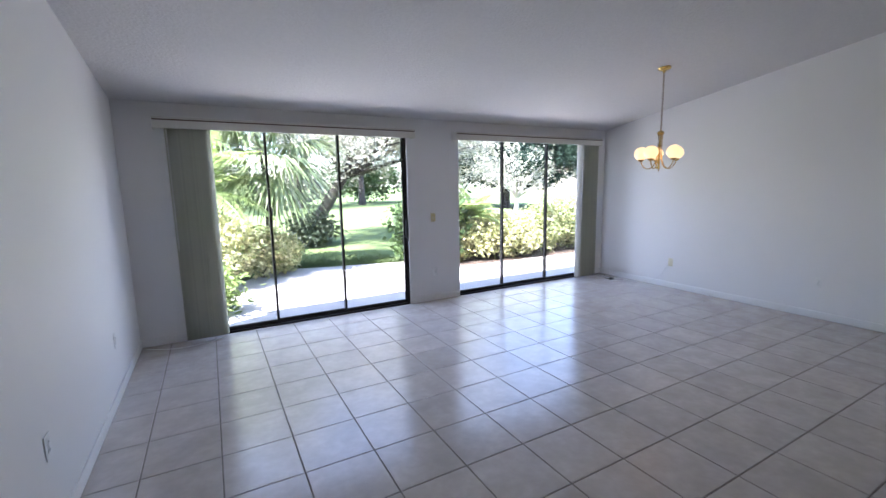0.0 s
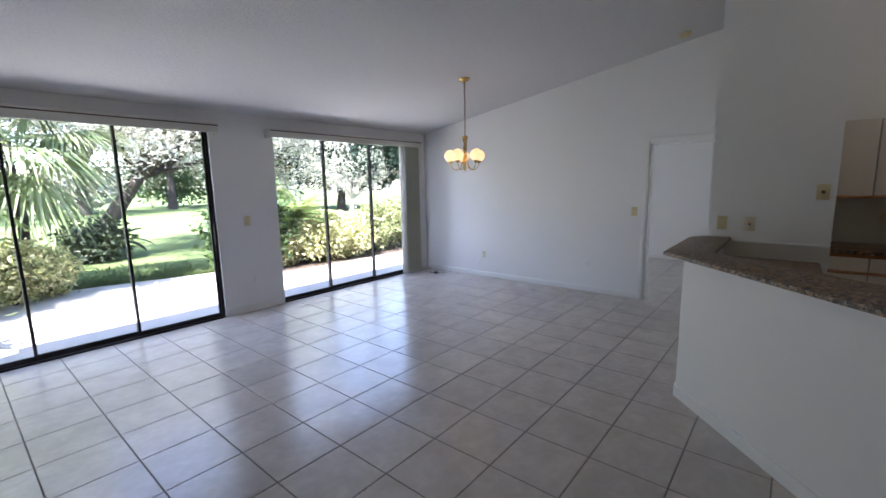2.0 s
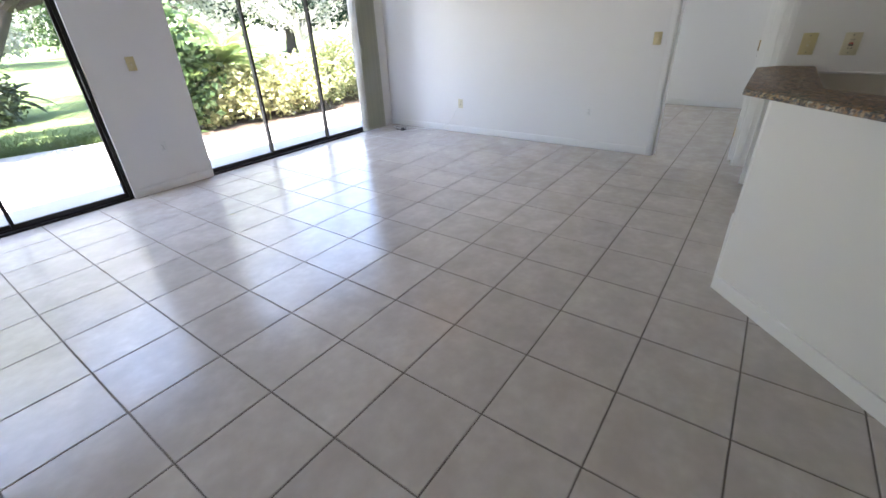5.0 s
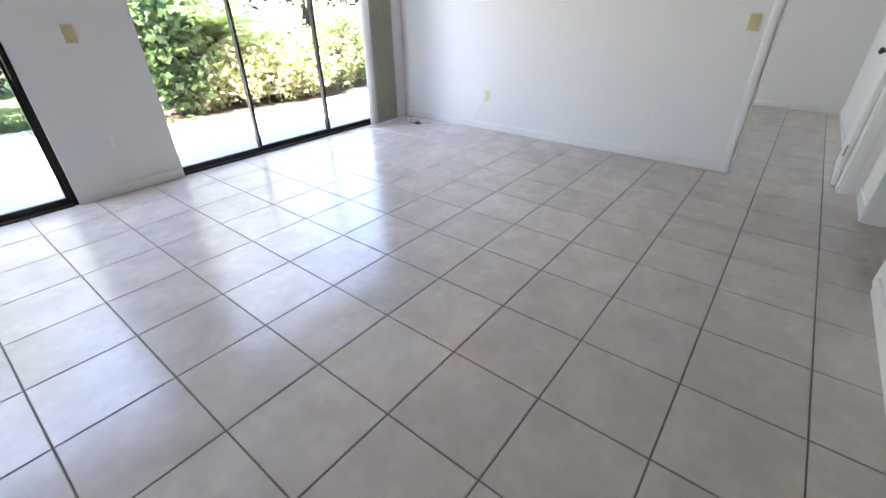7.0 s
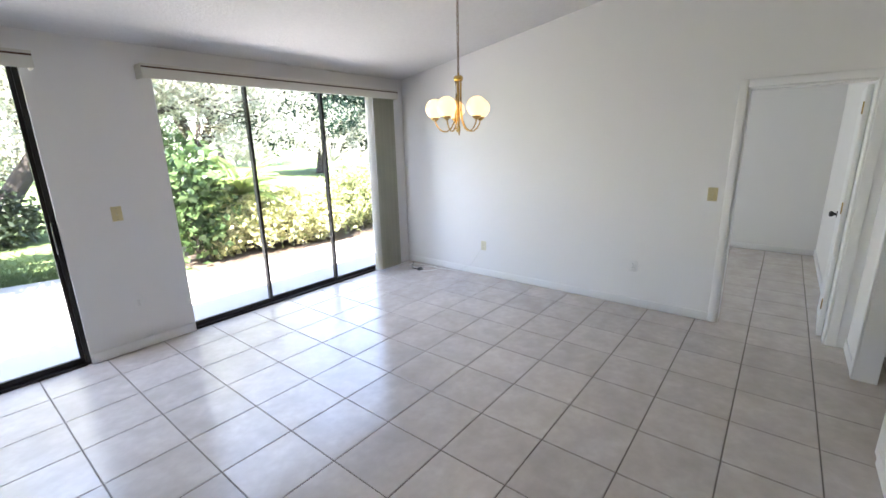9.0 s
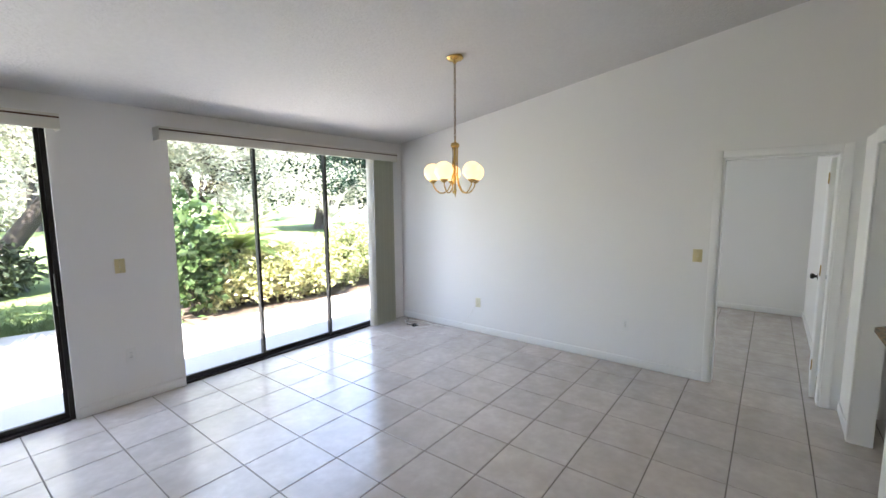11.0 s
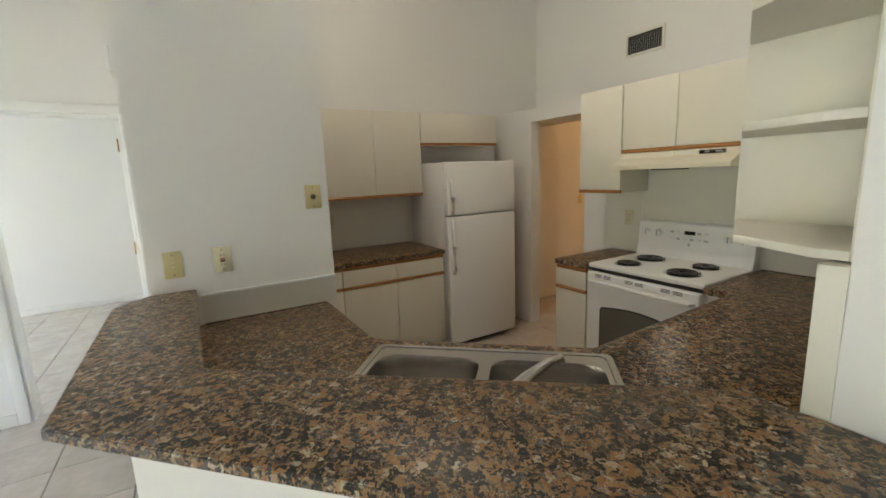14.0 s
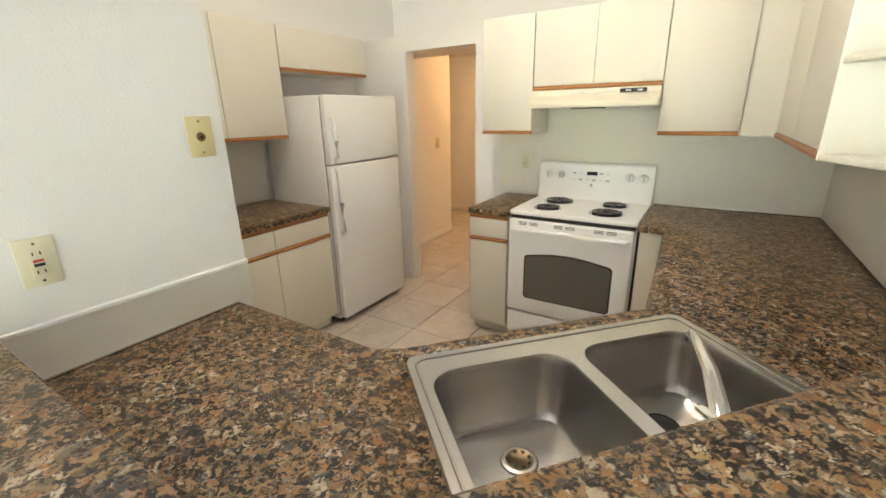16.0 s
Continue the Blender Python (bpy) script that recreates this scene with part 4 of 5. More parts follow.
def air_vent():
    v = thing("air_vent", "dark grey air grille with slats on the high wall", "vent", "", pose(5.93, KIT_UP, 2.60, 0, 0, 180))
    w, h = 0.36, 0.19
    part("frame", boxes(((-w / 2, -0.012, -h / 2), (w / 2, -0.001, -h / 2 + 0.02)), ((-w / 2, -0.012, h / 2 - 0.02), (w / 2, -0.001, h / 2)),
                        ((-w / 2, -0.012, -h / 2 + 0.02), (-w / 2 + 0.02, -0.001, h / 2 - 0.02)), ((w / 2 - 0.02, -0.012, -h / 2 + 0.02), (w / 2, -0.001, h / 2 - 0.02))), SPLASH, v)
    part("backing", boxes(((-w / 2 + 0.02, -0.004, -h / 2 + 0.02), (w / 2 - 0.02, -0.001, h / 2 - 0.02))), DARK, v)
    for k in range(16):
        x = -w / 2 + 0.03 + k * 0.02
        s = part("slat", box((-0.001, -0.004, -h / 2 + 0.02), (0.001, 0.004, h / 2 - 0.02)), GREY_MARK, v)
        s.matrix_basis = pose(x, -0.009, 0, 0, 0, 35)


air_vent()

# ---- wall plates: local front faces -y ----


def wall_plate(at, kind, colour, label, wide=0.072):
    p = thing("wall_plate", label, "outlet" if kind in ("outlet", "gfci") else "switch", "wall plates", at)
    h = 0.118
    part("plate", box((-wide / 2, -0.006, -h / 2), (wide / 2, -0.0005, h / 2), 0.003), colour, p)
    for z in (-0.045, 0.045) if kind != "outlet" else (0,):
        part("screw", lathe([(0.0, 0.0015), (0.003, 0.001), (0.0035, 0.0)], 10), STEEL, p).matrix_basis = pose(0, -0.006, z, 90)
    if kind == "switch":
        part("toggle", prism([(-0.006, -0.006), (-0.016, 0.006), (-0.013, 0.011), (-0.006, 0.008)], -0.005, 0.005, "x"), colour, p)
        part("slot", box((-0.006, -0.0068, -0.013), (0.006, -0.006, 0.013)), IVORY_PALE, p)
    elif kind == "jack":
        part("jack", lathe([(0.0, 0.004), (0.005, 0.004), (0.006, 0.006), (0.012, 0.005), (0.014, 0.0)], 20), BRASS_DARK, p, "round brass socket").matrix_basis = pose(0, -0.006, 0, 90)
        part("contact", lathe([(0.0, 0.0065), (0.0045, 0.006), (0.0045, 0.0)], 14), DARK, p).matrix_basis = pose(0, -0.006, 0, 90)
    elif kind == "outlet":
        for z in (-0.02, 0.02):
            r = part("receptacle", prism([(v.x, v.y + z) for v in rounded(0.033, 0.028, 0.012, 0, 4)], -0.008, -0.006, "y", 0.0006), colour, p)
            for x in (-0.007, 0.007):
                part("slot", box((x - 0.0012, -0.0087, z - 0.003), (x + 0.0012, -0.008, z + 0.007)), DARK, r)
    elif kind == "gfci":
        r = part("receptacle", box((-0.017, -0.009, -0.034), (0.017, -0.006, 0.034), 0.001), IVORY_PALE, p)
        for z in (-0.022, 0.022):
            for x in (-0.007, 0.007):
                part("slot", box((x - 0.0013, -0.0098, z - 0.004), (x + 0.0013, -0.009, z + 0.004)), DARK, r)
        part("test_button", box((-0.010, -0.0105, -0.009), (0.010, -0.009, -0.002), 0.0005), DARK, r, "black test button")
        part("reset_button", box((-0.010, -0.0105, 0.001), (0.010, -0.009, 0.008), 0.0005), RED, r, "red reset button")
    return p


wall_plate(pose(3.882, NORTH, 1.175), "switch", IVORY, "ivory light switch between the glass doors")
wall_plate(pose(3.90, NORTH, 0.41), "outlet", WHITE_PLASTIC, "white painted outlet between the glass doors")
wall_plate(pose(EAST, 2.189, 1.173, 0, 0, -90), "switch", IVORY, "ivory light switch beside the bedroom door", 0.075)
wall_plate(pose(EAST, 4.575, 0.39, 0, 0, -90), "outlet", IVORY_PALE, "ivory outlet low on the dining wall")
wall_plate(pose(EAST, 2.785, 0.42, 0, 0, -90), "outlet", WHITE_PLASTIC, "white outlet low on the dining wall")
wall_plate(pose(WEST, 3.15, 0.46, 0, 0, 90), "outlet", WHITE_PLASTIC, "white outlet low on the side wall")
wall_plate(pose(WEST, 4.75, 0.45, 0, 0, 90), "outlet", WHITE_PLASTIC, "white outlet on the side wall near the blind")
wall_plate(pose(PART_X, 0.411, 1.466, 0, 0, -90), "jack", IVORY, "yellowed phone plate on the tall partition", 0.078)
wall_plate(pose(PART_X, 0.848, 1.204, 0, 0, -90), "gfci", IVORY_PALE, "ivory safety outlet with a red button over the counter", 0.075)
wall_plate(pose(PART_X, 1.042, 1.205, 0, 0, -90), "switch", IVORY, "ivory light switch over the bar end")
wall_plate(pose(5.58, KIT_S + 0.008, 1.17, 0, 0, 180), "outlet", IVORY_PALE, "ivory outlet beside the stove")
wall_plate(pose(EAST - 0.008, -0.10, 1.17, 0, 0, -90), "outlet", IVORY_PALE, "ivory outlet over the counter")
wall_plate(pose(EAST, -3.3, 1.18, 0, 0, -90), "switch", IVORY, "ivory light switch on the hall wall")

# ---- bedroom door ----
bd = thing("door_1", "white hollow-core bedroom door standing open", "door", "", pose(EAST + 0.145, DOOR_S + 0.02, 0, 0, 0, -3))
part("leaf", box((0.004, 0.0, 0.012), (0.745, 0.035, 2.01), 0.003), TRIM, bd)
for z in (0.25, 1.05, 1.8):
    part("hinge", box((-0.008, 0.034, z), (0.01, 0.042, z + 0.09), 0.001), BRASS, bd, "brass hinge")
for s, y in ((1, 0.035), (-1, 0.0)):
    k = part("knob", lathe([(0.0, 0.058), (0.018, 0.056), (0.027, 0.044), (0.024, 0.03), (0.012, 0.02), (0.011, 0.006), (0.03, 0.004), (0.031, 0.0)], 20), BRONZE, bd, "dark bronze knob")
    k.matrix_basis = pose(0.69, y, 0.95, -90 if s > 0 else 90)

# ---- chandelier ----


def chandelier(x, y):
    c = thing("chandelier", "brass chandelier with five lit white globes over the dining corner", "chandelier")
    top = zc(y)
    part("canopy", lathe([(0.0, 0.02), (0.062, 0.02), (0.07, -0.005), (0.055, -0.02), (0.02, -0.03), (0.008, -0.05), (0.0, -0.052)], 28, (x, y, top - 0.002)), BRASS, c)
    z = top - 0.05
    i = 0
    while z > 2.20:
        pts = [(x + (0.009 * math.cos(a) if i % 2 else 0), y + (0 if i % 2 else 0.009 * math.cos(a)), z - 0.017 + 0.019 * math.sin(a)) for a in [k * math.tau / 10 for k in range(11)]]
        part("chain_link", tube(pts, 0.0026, 5), BRASS_DARK, c)
        z -= 0.03
        i += 1
    part("cord", tube([(x + 0.004, y + 0.003, top - 0.05), (x + 0.006, y - 0.004, 2.5), (x + 0.003, y + 0.003, 2.18)], 0.0022, 6), BRASS_DARK, c, "dark lamp cord")
    part("cap", lathe([(0.0, 0.05), (0.006, 0.05), (0.008, 0.03), (0.03, 0.022), (0.036, 0.012), (0.036, -0.006), (0.03, -0.014), (0.0, -0.014)], 24, (x, y, 2.135)), BRASS, c)
    part("stem", lathe([(0.0, 0.39), (0.007, 0.39), (0.007, 0.06), (0.012, 0.045), (0.010, 0.02), (0.004, -0.01), (0.0, -0.02)], 16, (x, y, 1.735)), BRASS, c)
    for k in range(5):
        a = k * math.tau / 5 + 0.773
        ux, uy = math.cos(a), math.sin(a)
        pts = [(x + ux * r, y + uy * r, zz) for r, zz in ((0.022, 2.125), (0.02, 2.0), (0.022, 1.90), (0.034, 1.83), (0.06, 1.778), (0.095, 1.752), (0.13, 1.752), (0.16, 1.774), (0.182, 1.808), (0.19, 1.842))]
        arm = part("arm", tube(pts, 0.0055, 8), BRASS, c)
        e = pts[-1]
        part("cup", lathe([(0.0, -0.012), (0.012, -0.01), (0.03, 0.004), (0.034, 0.016), (0.03, 0.018), (0.0, 0.016)], 20, e), BRASS, arm, "brass globe holder")
        prof = [(0.074 * math.sin(t), -0.074 * math.cos(t)) for t in [0.42 + (math.pi - 0.42) * q / 14 for q in range(15)]]
        prof[-1] = (0.0, 0.074)
        part("globe", lathe([(0.0, prof[0][1]), *prof], 24, (e[0], e[1], e[2] + 0.082)), GLOBE, c, "lit white glass globe")


chandelier(5.66, 3.765)

# smoke detector on the ceiling, yellowed
sd = thing("smoke_detector", "yellowed round smoke detector on the sloping ceiling", "smoke detector", "", pose(6.93, 1.66, zc(1.66), -9.4))
part("base", lathe([(0.0, -0.001), (0.062, -0.001), (0.062, -0.012), (0.0, -0.012)], 28), IVORY, sd)
part("cover", lathe([(0.055, -0.012), (0.055, -0.03), (0.045, -0.042), (0.02, -0.046), (0.0, -0.046)], 28), IVORY, sd)

# hall lamp
hl = thing("ceiling_light", "warm lit flush ceiling light in the hall", "ceiling light", "", pose(6.55, -4.2, HALL_H))
part("base", lathe([(0.0, -0.001), (0.11, -0.001), (0.11, -0.02), (0.0, -0.02)], 24), BRASS, hl)
part("diffuser", lathe([(0.1, -0.02), (0.1, -0.05), (0.07, -0.085), (0.0, -0.095)], 24), HALL_GLOW, hl, "glowing glass dome")

# kitchen lamp on the sloping ceiling
kl = thing("ceiling_light", "warm lit round light on the kitchen ceiling", "ceiling light", "", pose(5.5, -0.3, zc(-0.3), -9.4))
part("base", lathe([(0.0, -0.001), (0.16, -0.001), (0.16, -0.02), (0.0, -0.02)], 28), TRIM, kl)
part("diffuser", lathe([(0.15, -0.02), (0.15, -0.045), (0.11, -0.075), (0.0, -0.085)], 28), KITCHEN_GLOW, kl, "glowing glass dome")

# cable coil in the dining corner
cb = thing("cable", "loose white and black cables in the dining corner on the floor", "cable")
rng = np.random.default_rng(5)
pts = [(EAST - 0.012, 4.60, 0.36), (EAST - 0.02, 4.75, 0.12), (EAST - 0.06, 4.95, 0.012)]
for k in range(22):
    a = 0.5 * k
    r = 0.12 + 0.02 * math.sin(k * 1.3)
    pts.append((EAST - 0.22 + r * math.cos(a) * 0.9, 5.25 + r * math.sin(a) * 1.4 + 0.012 * k, 0.008 + 0.0012 * k))
part("white_cord", tube(pts, 0.0035, 6), CABLE, cb)
part("black_cord", tube([(EAST - 0.06, 5.75, 0.012), (EAST - 0.14, 5.66, 0.012), (EAST - 0.25, 5.6, 0.02), (EAST - 0.33, 5.5, 0.012), (EAST - 0.28, 5.42, 0.012)], 0.005, 6), DARK, cb, "black cord")
part("plug", box((EAST - 0.33, 5.37, 0.001), (EAST - 0.27, 5.43, 0.035), 0.006), DARK, cb, "black plug adapter")
lc = thing("cable", "thin white cable lying on the floor below the blind", "cable")
part("cord", tube([(0.50 + 0.06 * k, 5.80 - 0.10 * math.sin(k * 0.32) - 0.008 * k, 0.005) for k in range(13)], 0.003, 6), CABLE, lc)

# ---- outside ----
ground = structure("ground", boxes(((-300, NORTH + 0.15, -0.4), (400, 500, -0.07)), ((-300, -300, -0.4), (400, NORTH + 0.15, -0.13))), LAWN, "sunlit mown lawn", "ground")
patio = structure("patio", prism([(-1.5, NORTH + 0.15), (11.5, NORTH + 0.15), (11.5, 7.75), (5.2, 8.0), (4.9, 9.1), (2.2, 9.75), (1.2, 8.4), (-1.5, 8.2)], -0.1, -0.03, "z", 0.01), PATIO,
                  "pale sunlit concrete patio", "patio")
bed_soil = structure("planting_bed", prism([(5.25, 8.02), (11.4, 7.77), (12.5, 10.6), (5.3, 10.2)], -0.08, -0.035), SOIL, "brown soil under the hedge", "ground")


def shrub(name, x, y, radius, height, count, mat, size, seed, label, shape=0.5, base=0.05, per=60):
    rng = np.random.default_rng(seed)
    s = thing(name, label, "shrub", "garden shrubs")
    bm = bmesh.new()
    for k in range(7):
        a = rng.uniform(0, math.tau)
        r = radius * rng.uniform(0.3, 0.8)
        tube_into(bm, [(x, y, -0.08), (x + 0.4 * r * math.cos(a), y + 0.4 * r * math.sin(a), height * 0.4), (x + r * math.cos(a), y + r * math.sin(a), height * 0.85)], [0.014, 0.01, 0.005], 5)
    part("stem", bm, BARK, s)
    p = clumps(rng, (x, y, base + height / 2), (radius, radius, height / 2), count, per, size * 1.0)
    p[:, 2] = np.maximum(p[:, 2], 0.0)
    leaves_mesh("foliage", p, mat, s, size, rng, shape)
    return s


k = 0
for x, y, r, h in ((5.85, 8.72, 0.45, 0.78), (6.35, 8.55, 0.5, 0.84), (6.95, 8.5, 0.5, 0.92), (7.5, 8.4, 0.45, 0.88), (6.6, 9.2, 0.55, 0.9), (7.4, 9.1, 0.5, 0.86),
                   (1.25, 8.55, 0.55, 1.15), (0.6, 8.2, 0.6, 1.3), (1.95, 9.15, 0.5, 0.85), (2.35, 9.5, 0.4, 0.62), (0.2, 7.5, 0.5, 1.1), (1.0, 9.2, 0.6, 1.4)):
    shrub("croton_shrub", x, y, r, h, 74, CROTON, 0.085, 20 + k, "yellow and green croton shrub beside the patio", 0.55)
    k += 1
for x, y, r, h in ((8.35, 8.5, 0.5, 1.15), (9.05, 8.45, 0.55, 1.2), (9.85, 8.45, 0.6, 1.2), (10.7, 8.45, 0.6, 1.25), (8.9, 9.3, 0.6, 1.1), (10.0, 9.5, 0.7, 1.25)):
    shrub("hedge_shrub", x, y, r, h, 74, HEDGE_LEAF, 0.075, 20 + k, "clipped green and yellow hedge shrub beside the patio", 0.55)
    k += 1
shrub("seagrape_shrub", 5.45, 8.55, 0.42, 1.75, 60, DEEP_LEAF, 0.13, 61, "tall dark green broad-leaved shrub at the hedge's end", 0.75, 0.05, 30)
shrub("seagrape_shrub", 4.95, 9.42, 0.2, 1.4, 22, DEEP_LEAF, 0.14, 62, "dark green broad-leaved shrub at the patio's edge", 0.8, 0.05, 22)
shrub("low_shrub", 1.05, 6.9, 0.3, 0.5, 26, PALM_LEAF, 0.14, 63, "low bright green plant beside the glass door", 0.3)


def feather_palm(name, x, y, trunk_h, fronds, length, seed, label, mat=PALM_LEAF, droop=0.9, leaflet=0.3):
    """A palm with feathered, arching fronds."""
    rng = np.random.default_rng(seed)
    t = thing(name, label, "palm", "garden palms")
    part("trunk", tube([(x, y, -0.1), (x + 0.03, y, trunk_h * 0.5), (x, y + 0.03, trunk_h)], [0.08, 0.065, 0.06], 10), BARK, t)
    for f in range(fronds):
        a = f * 2.4 + rng.uniform(-0.3, 0.3)
        up = rng.uniform(0.15, 1.25)
        L = length * rng.uniform(0.8, 1.1)
        pts = []
        p, el = np.array([x, y, trunk_h]), up
        n = 16
        for j in range(n + 1):
            pts.append(p.copy())
            p = p + L / n * np.array([math.cos(a) * math.cos(el), math.sin(a) * math.cos(el), math.sin(el)])
            el -= droop * 1.6 / n
        bm = bmesh.new()
        tube_into(bm, [tuple(q) for q in pts], [0.012 * (1 - 0.8 * j / n) + 0.002 for j in range(n + 1)], 4)
        side_dir = np.array([-math.sin(a), math.cos(a), 0])
        for j in range(2, n * 2 + 1):
            q = j / (n * 2)
            i0 = min(int(q * n), n - 1)
            base = pts[i0] + (pts[i0 + 1] - pts[i0]) * (q * n - i0)
            way = (pts[i0 + 1] - pts[i0]) / np.linalg.norm(pts[i0 + 1] - pts[i0])
            for s in (-1, 1):
                ll = leaflet * L / 1.4 * math.sin(math.pi * (0.12 + 0.83 * q)) * rng.uniform(0.85, 1.1)
                d = side_dir * s * 0.85 + way * 0.5 + np.array([0, 0, 0.1])
                d /= np.linalg.norm(d)
                tip = base + d * ll + np.array([0, 0, -0.35 * ll])
                mid = base + d * ll * 0.5 + np.array([0, 0, -0.06 * ll])
                w = way * 0.018
                v = [bm.verts.new(c) for c in (base, mid + w, tip, mid - w)]
                bm.faces.new(v)
        fr = part("frond", bm, mat, t)
    return t


feather_palm("pygmy_palm", 6.25, 8.75, 0.9, 34, 1.0, 3, "small feathery date palm rising out of the hedge", PALM_LEAF, 0.6)
feather_palm("areca_palm", 0.9, 9.2, 1.5, 26, 1.7, 4, "light green areca palm beside the patio", PALM_LEAF, 0.8)
feather_palm("areca_palm", 1.2, 10.1, 1.7, 20, 1.6, 14, "light green areca palm beside the patio", PALM_LEAF, 0.9)


def fan_palm(x, y, h, seed):
    """A palm with fan leaves that split into narrow drooping blades."""
    rng = np.random.default_rng(seed)
    t = thing("fan_palm", "fan palm with drooping split leaves beside the patio", "palm", "garden palms")
    part("trunk", tube([(x, y, -0.1), (x + 0.05, y + 0.03, h * 0.5), (x, y, h)], [0.09, 0.075, 0.07], 12), BARK, t)
    for f in range(26):
        a = f * 2.4 + rng.uniform(-0.2, 0.2)
        el = rng.uniform(-0.85, 1.1)
        o = np.array([math.cos(a) * math.cos(el), math.sin(a) * math.cos(el), math.sin(el)])
        base = np.array([x, y, h])
        hub = base + o * rng.uniform(0.6, 0.85) + np.array([0, 0, -0.12])
        bm = bmesh.new()
        tube_into(bm, [tuple(base), tuple((base + hub) / 2 + np.array([0, 0, 0.04])), tuple(hub)], [0.016, 0.012, 0.01], 5)
        s = np.array([-math.sin(a), math.cos(a), 0])
        for j in range(34):
            th = (j / 33 - 0.5) * 3.9
            d = o * math.cos(th) + s * math.sin(th)
            L = 1.12 * rng.uniform(0.8, 1.1)
            fall = 0.22 * L * (1 + 0.8 * rng.random())
            mid = hub + d * L * 0.55 + np.array([0, 0, 0.02])
            tip = hub + d * L + np.array([0, 0, -fall])
            w = np.cross(d, [0, 0, 1.0])
            w = w / (np.linalg.norm(w) + 1e-6) * 0.024
            v = [bm.verts.new(c) for c in (hub, mid + w, tip, mid - w)]
            bm.faces.new(v)
        part("frond", bm, FAN_LEAF, t)


fan_palm(2.2, 10.0, 2.4, 8)


def tree(name, x, y, h, crown, mat, bark, seed, label, size=0.16, count=110, per=55, lean=(0, 0), limbs=8, thick=0.2, clump=0.45, low=0.4):
    """A tree: tapered trunk, forking limbs and a crown of many leaves in clumps at the limbs' ends."""
    rng = np.random.default_rng(seed)
    t = thing(name, label, "tree", "garden trees")
    bm = bmesh.new()
    fork = np.array([x + lean[0] * 0.5, y + lean[1] * 0.5, h * low])
    tube_into(bm, [(x, y, -0.1), (x + lean[0] * 0.2, y + lean[1] * 0.2, h * low * 0.45), tuple(fork)], [thick * 1.3, thick, thick * 0.8], 10)
    ends = []
    for i in range(limbs):
        a = i * 2.4 + rng.uniform(-0.4, 0.4)
        r = rng.uniform(0.5, 0.95)
        end = np.array([x + lean[0] + crown[0] * r * math.cos(a), y + lean[1] + crown[1] * r * math.sin(a), h * low + (h * (1 - low)) * rng.uniform(0.35, 0.95)])
        mid = (fork + end) / 2 + rng.normal(size=3) * 0.12 * h * 0.3 + np.array([0, 0, 0.06 * h])
        tube_into(bm, [tuple(fork), tuple(mid), tuple(end)], [thick * 0.5, thick * 0.3, thick * 0.1], 6)
        for j in range(4):
            e2 = mid + (end - mid) * rng.uniform(0.2, 1.0) + rng.normal(size=3) * np.array([crown[0], crown[1], h * 0.2]) * 0.35
            tube_into(bm, [tuple(mid + (end - mid) * 0.2 * j), tuple((mid + e2) / 2 + rng.normal(size=3) * 0.1), tuple(e2)], [thick * 0.16, thick * 0.1, thick * 0.04], 5)
            ends.append(e2)
        ends.append(end)
    part("trunk", bm, bark, t)
    out = []
    for _ in range(count):
        c = ends[rng.integers(len(ends))] + rng.normal(size=3) * clump * np.array([1.2, 1.2, 0.8])
        out.append(c + rng.normal(size=(per, 3)) * clump * 0.42)
    leaves_mesh("crown", np.concatenate(out), mat, t, size, rng, 0.4)
    return t


# these pale crowns carry the haze in their leaf colour
tree("weeping_tree", 3.6, 13.4, 5.0, (3.3, 2.4), PALE_LEAF, BARK, 31, "spreading silver-leaved tree with a leaning trunk on the lawn, haze put into its leaf colour", 0.115, 600, 85, (2.4, 0.2), 14, 0.18, 0.45, 0.38)
tree("weeping_tree", 8.7, 16.5, 5.4, (2.3, 2.2), PALE_LEAF, BARK, 32, "spreading silver-leaved tree on the lawn, haze put into its leaf colour", 0.12, 150, 60, (0.2, -0.3), 10, 0.2, 0.45, 0.28)
tree("weeping_tree", -0.8, 14.0, 5.5, (3.0, 2.6), PALE_LEAF, BARK, 33, "spreading silver-leaved tree on the lawn, haze put into its leaf colour", 0.15, 300, 70, (0.2, -0.3), 10, 0.2, 0.45, 0.28)
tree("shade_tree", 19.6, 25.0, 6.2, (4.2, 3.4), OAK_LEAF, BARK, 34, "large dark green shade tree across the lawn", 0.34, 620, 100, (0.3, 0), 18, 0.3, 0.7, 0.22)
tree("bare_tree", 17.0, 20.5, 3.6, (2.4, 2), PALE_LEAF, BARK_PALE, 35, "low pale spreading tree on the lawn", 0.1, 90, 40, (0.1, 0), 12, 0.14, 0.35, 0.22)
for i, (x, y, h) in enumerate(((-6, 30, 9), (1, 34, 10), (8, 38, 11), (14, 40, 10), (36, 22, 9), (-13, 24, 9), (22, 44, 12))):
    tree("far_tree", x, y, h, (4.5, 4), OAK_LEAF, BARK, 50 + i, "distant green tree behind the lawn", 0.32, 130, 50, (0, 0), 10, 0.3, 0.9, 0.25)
# plants under the leaning tree, with its shade in their leaf colour
shrub("dark_shrub", 3.72, 13.2, 0.6, 0.75, 70, SHADE_LEAF, 0.13, 70, "green undergrowth round the leaning tree, shade painted into its leaves", 0.5)
feather_palm("pygmy_palm", 4.2, 13.5, 0.3, 18, 0.8, 12, "small palm below the leaning tree, shade painted into its fronds", SHADE_LEAF)


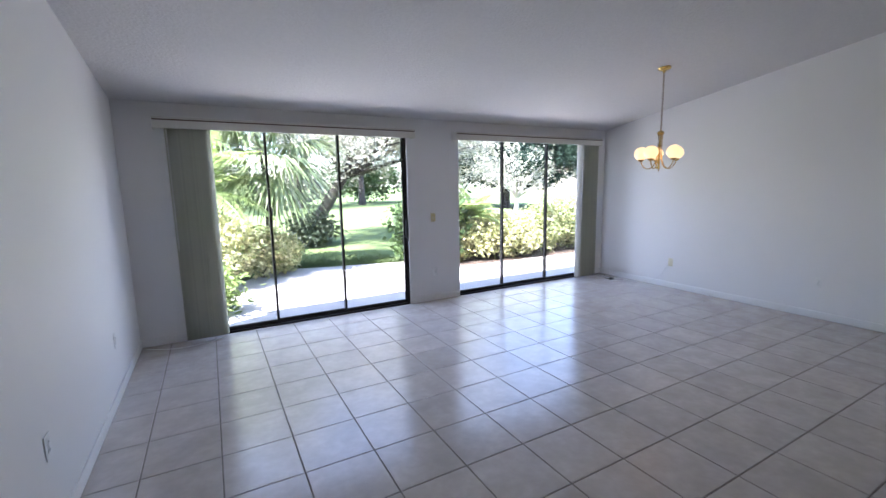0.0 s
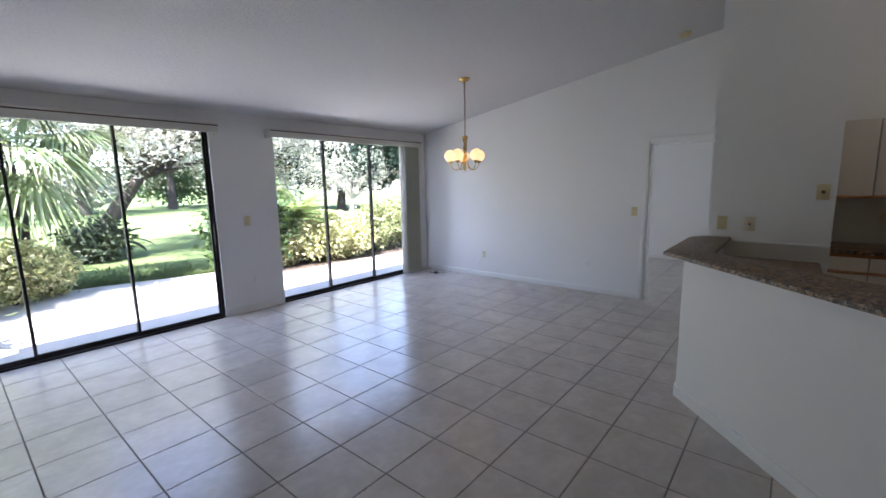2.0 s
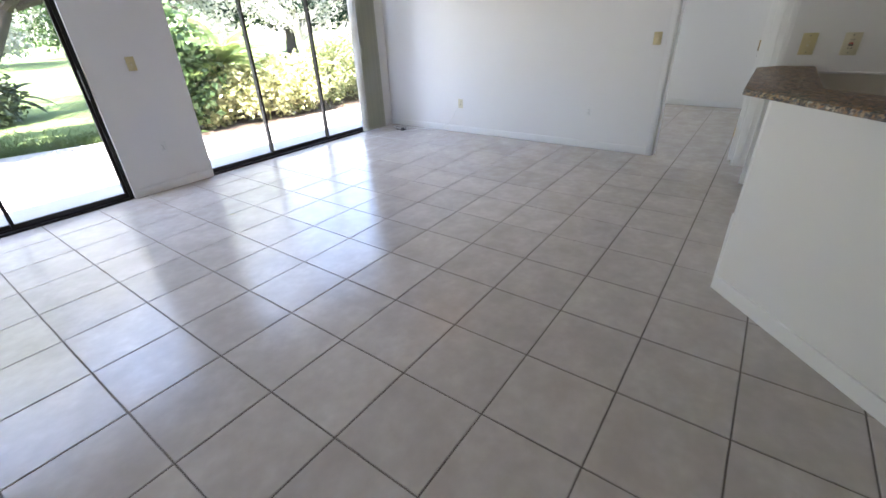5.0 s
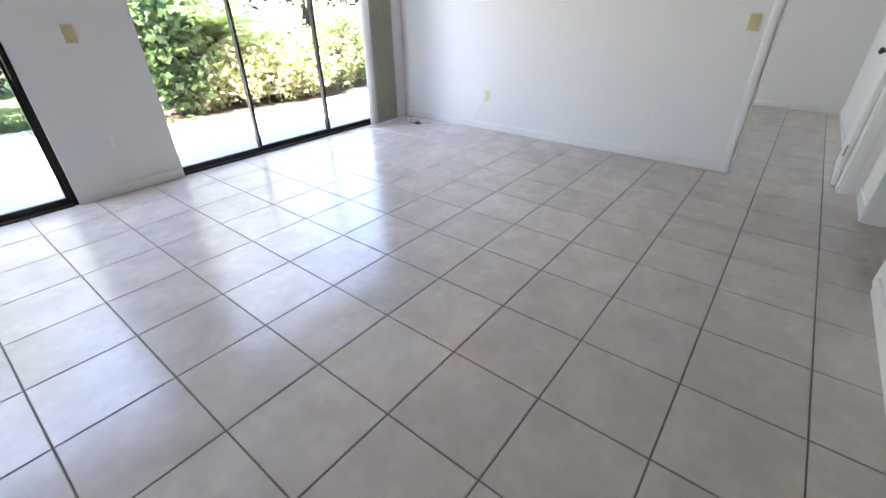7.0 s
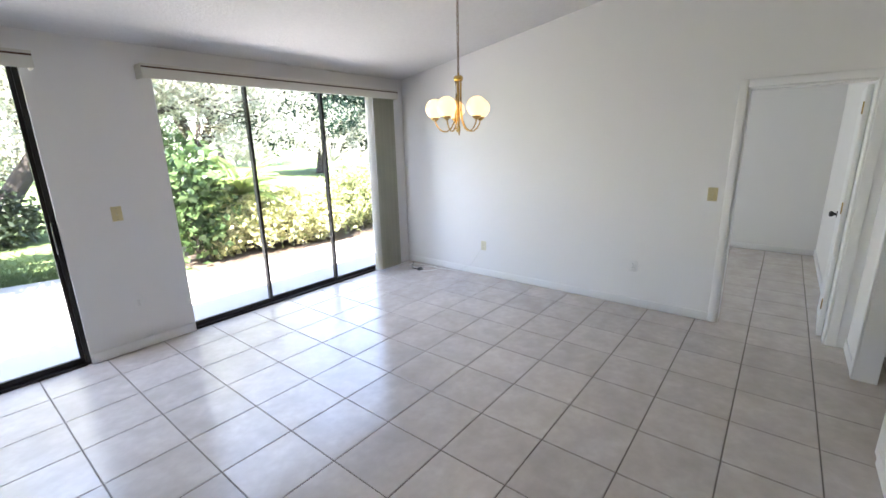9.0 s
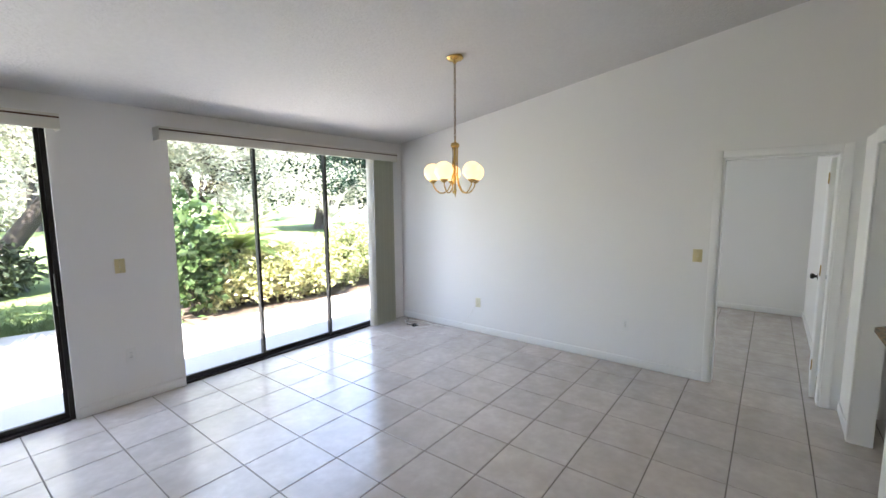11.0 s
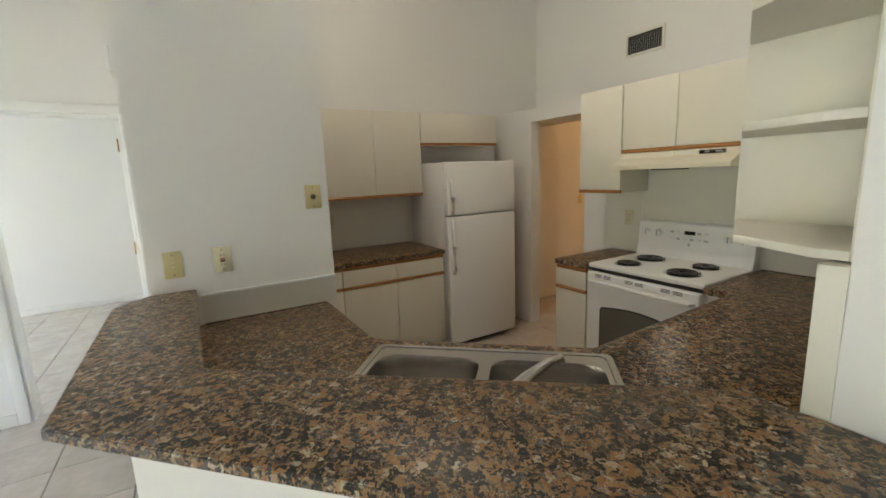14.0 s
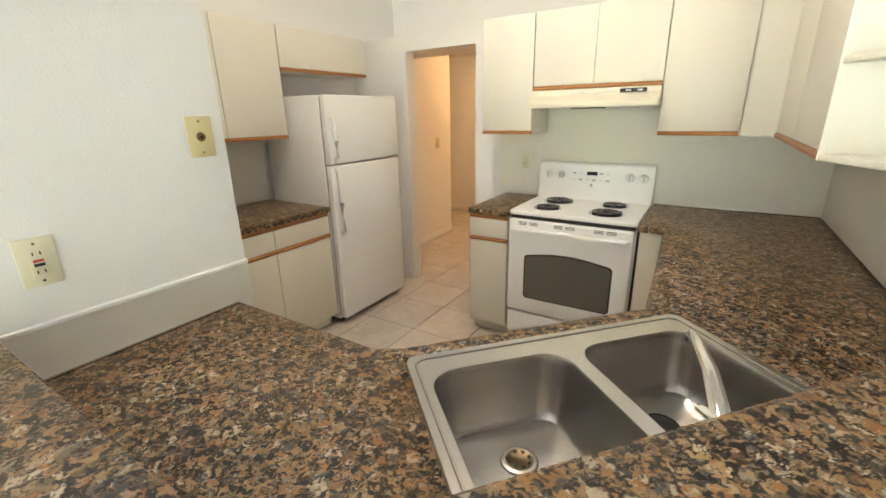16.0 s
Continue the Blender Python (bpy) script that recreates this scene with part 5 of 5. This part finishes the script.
def house(x, y, w, d, h, turn, windows):
    s = thing("apartment_house", "beige stucco house with brown roof beyond the lawn", "house", "far houses", pose(x, y, -0.1, 0, 0, turn))
    part("wall", boxes(((-w / 2, -d / 2, 0), (w / 2, d / 2, h))), STUCCO, s)
    part("roof", prism([(-d / 2 - 0.6, h), (d / 2 + 0.6, h), (0, h + d * 0.22)], -w / 2 - 0.5, w / 2 + 0.5, "x"), ROOF, s)
    for i in range(windows):
        xx = -w / 2 + w * (i + 0.5) / windows
        win = part("window", boxes(((xx - 0.6, -d / 2 - 0.03, 0.9), (xx + 0.6, -d / 2 + 0.02, 2.1))), OVEN_GLASS, s, "dark window")
        part("sill", boxes(((xx - 0.7, -d / 2 - 0.1, 0.82), (xx + 0.7, -d / 2, 0.9))), TRIM, win)


house(60, 64, 24, 11, 3.6, -42, 7)
house(80, 52, 22, 11, 3.6, -56, 6)

for i in range(10):
    x = -22 + 5.0 * i
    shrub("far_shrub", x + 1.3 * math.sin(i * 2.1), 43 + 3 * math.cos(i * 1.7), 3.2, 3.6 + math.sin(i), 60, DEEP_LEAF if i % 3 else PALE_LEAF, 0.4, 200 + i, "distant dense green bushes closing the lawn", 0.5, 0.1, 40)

# blades of grass along the patio's edge
gr = tagged(new("grass"), "uneven grass along the patio's edge", "grass", "", "stuff")
rng = np.random.default_rng(9)
u = rng.uniform(0, 1, 5000)
p = np.stack([2.2 + 2.7 * u, 9.8 - 0.65 * u + rng.gamma(1.2, 0.5, 5000), np.full(5000, -0.07)], 1)
leaves_mesh("blade", p, GRASS_LEAF, gr, 0.09, rng, 0.1, -0.9)

# ---- floor tiles, last ----
PITCH, GAP = 0.4137, 0.0048
TX, TY = 4.0225, 2.611
XLO, XHI, YLO, YHI = WEST, BED_E, SOUTH, NORTH + 0.03


def tile_verts(x0, y0, x1, y1):
    c = 0.0028
    v = [(x0, y0, -0.0035), (x1, y0, -0.0035), (x1, y1, -0.0035), (x0, y1, -0.0035), (x0 + c, y0 + c, 0), (x1 - c, y0 + c, 0), (x1 - c, y1 - c, 0), (x0 + c, y1 - c, 0)]
    f = [(4, 5, 6, 7), (0, 1, 5, 4), (1, 2, 6, 5), (2, 3, 7, 6), (3, 0, 4, 7)]
    return v, f


h = (PITCH - GAP) / 2
v, f = tile_verts(-h, -h, h, h)
whole = bpy.data.meshes.new("tile")
whole.from_pydata(v, [], f)
whole.materials.append(TILE)
rest_v, rest_f = [], []
i0, i1 = math.floor((XLO - TX) / PITCH), math.ceil((XHI - TX) / PITCH)
j0, j1 = math.floor((YLO - TY) / PITCH), math.ceil((YHI - TY) / PITCH)
for i in range(i0, i1):
    for j in range(j0, j1):
        cx, cy = TX + (i + 0.5) * PITCH, TY + (j + 0.5) * PITCH
        a, b, c, d = max(cx - h, XLO), max(cy - h, YLO), min(cx + h, XHI), min(cy + h, YHI)
        if c - a < 0.02 or d - b < 0.02 or (cx > EAST + 0.4 and HALL_N < cy < BED_S - 0.2) or (cx > 8.6 and cy < HALL_N):
            continue
        full = c - a > 2 * h - 1e-4 and d - b > 2 * h - 1e-4
        near = full and ((1.2 < cx < 7.3 and 0.6 < cy < 6) or (4.4 < cx < 6.8 and -2.0 < cy < 0.4))
        if near:
            t = new("tile", whole)
            t.location = (cx, cy, random.uniform(-0.0004, 0.0004))
            t.parent = floor
        else:
            v, f = tile_verts(a, b, c, d)
            k = len(rest_v)
            rest_v += v
            rest_f += [tuple(q + k for q in face_) for face_ in f]
me = bpy.data.meshes.new("tile_field")
me.from_pydata(rest_v, [], rest_f)
me.materials.append(TILE)
tf = new("tile_field", me)
tf.parent = floor
tagged(tf, kind="stuff")
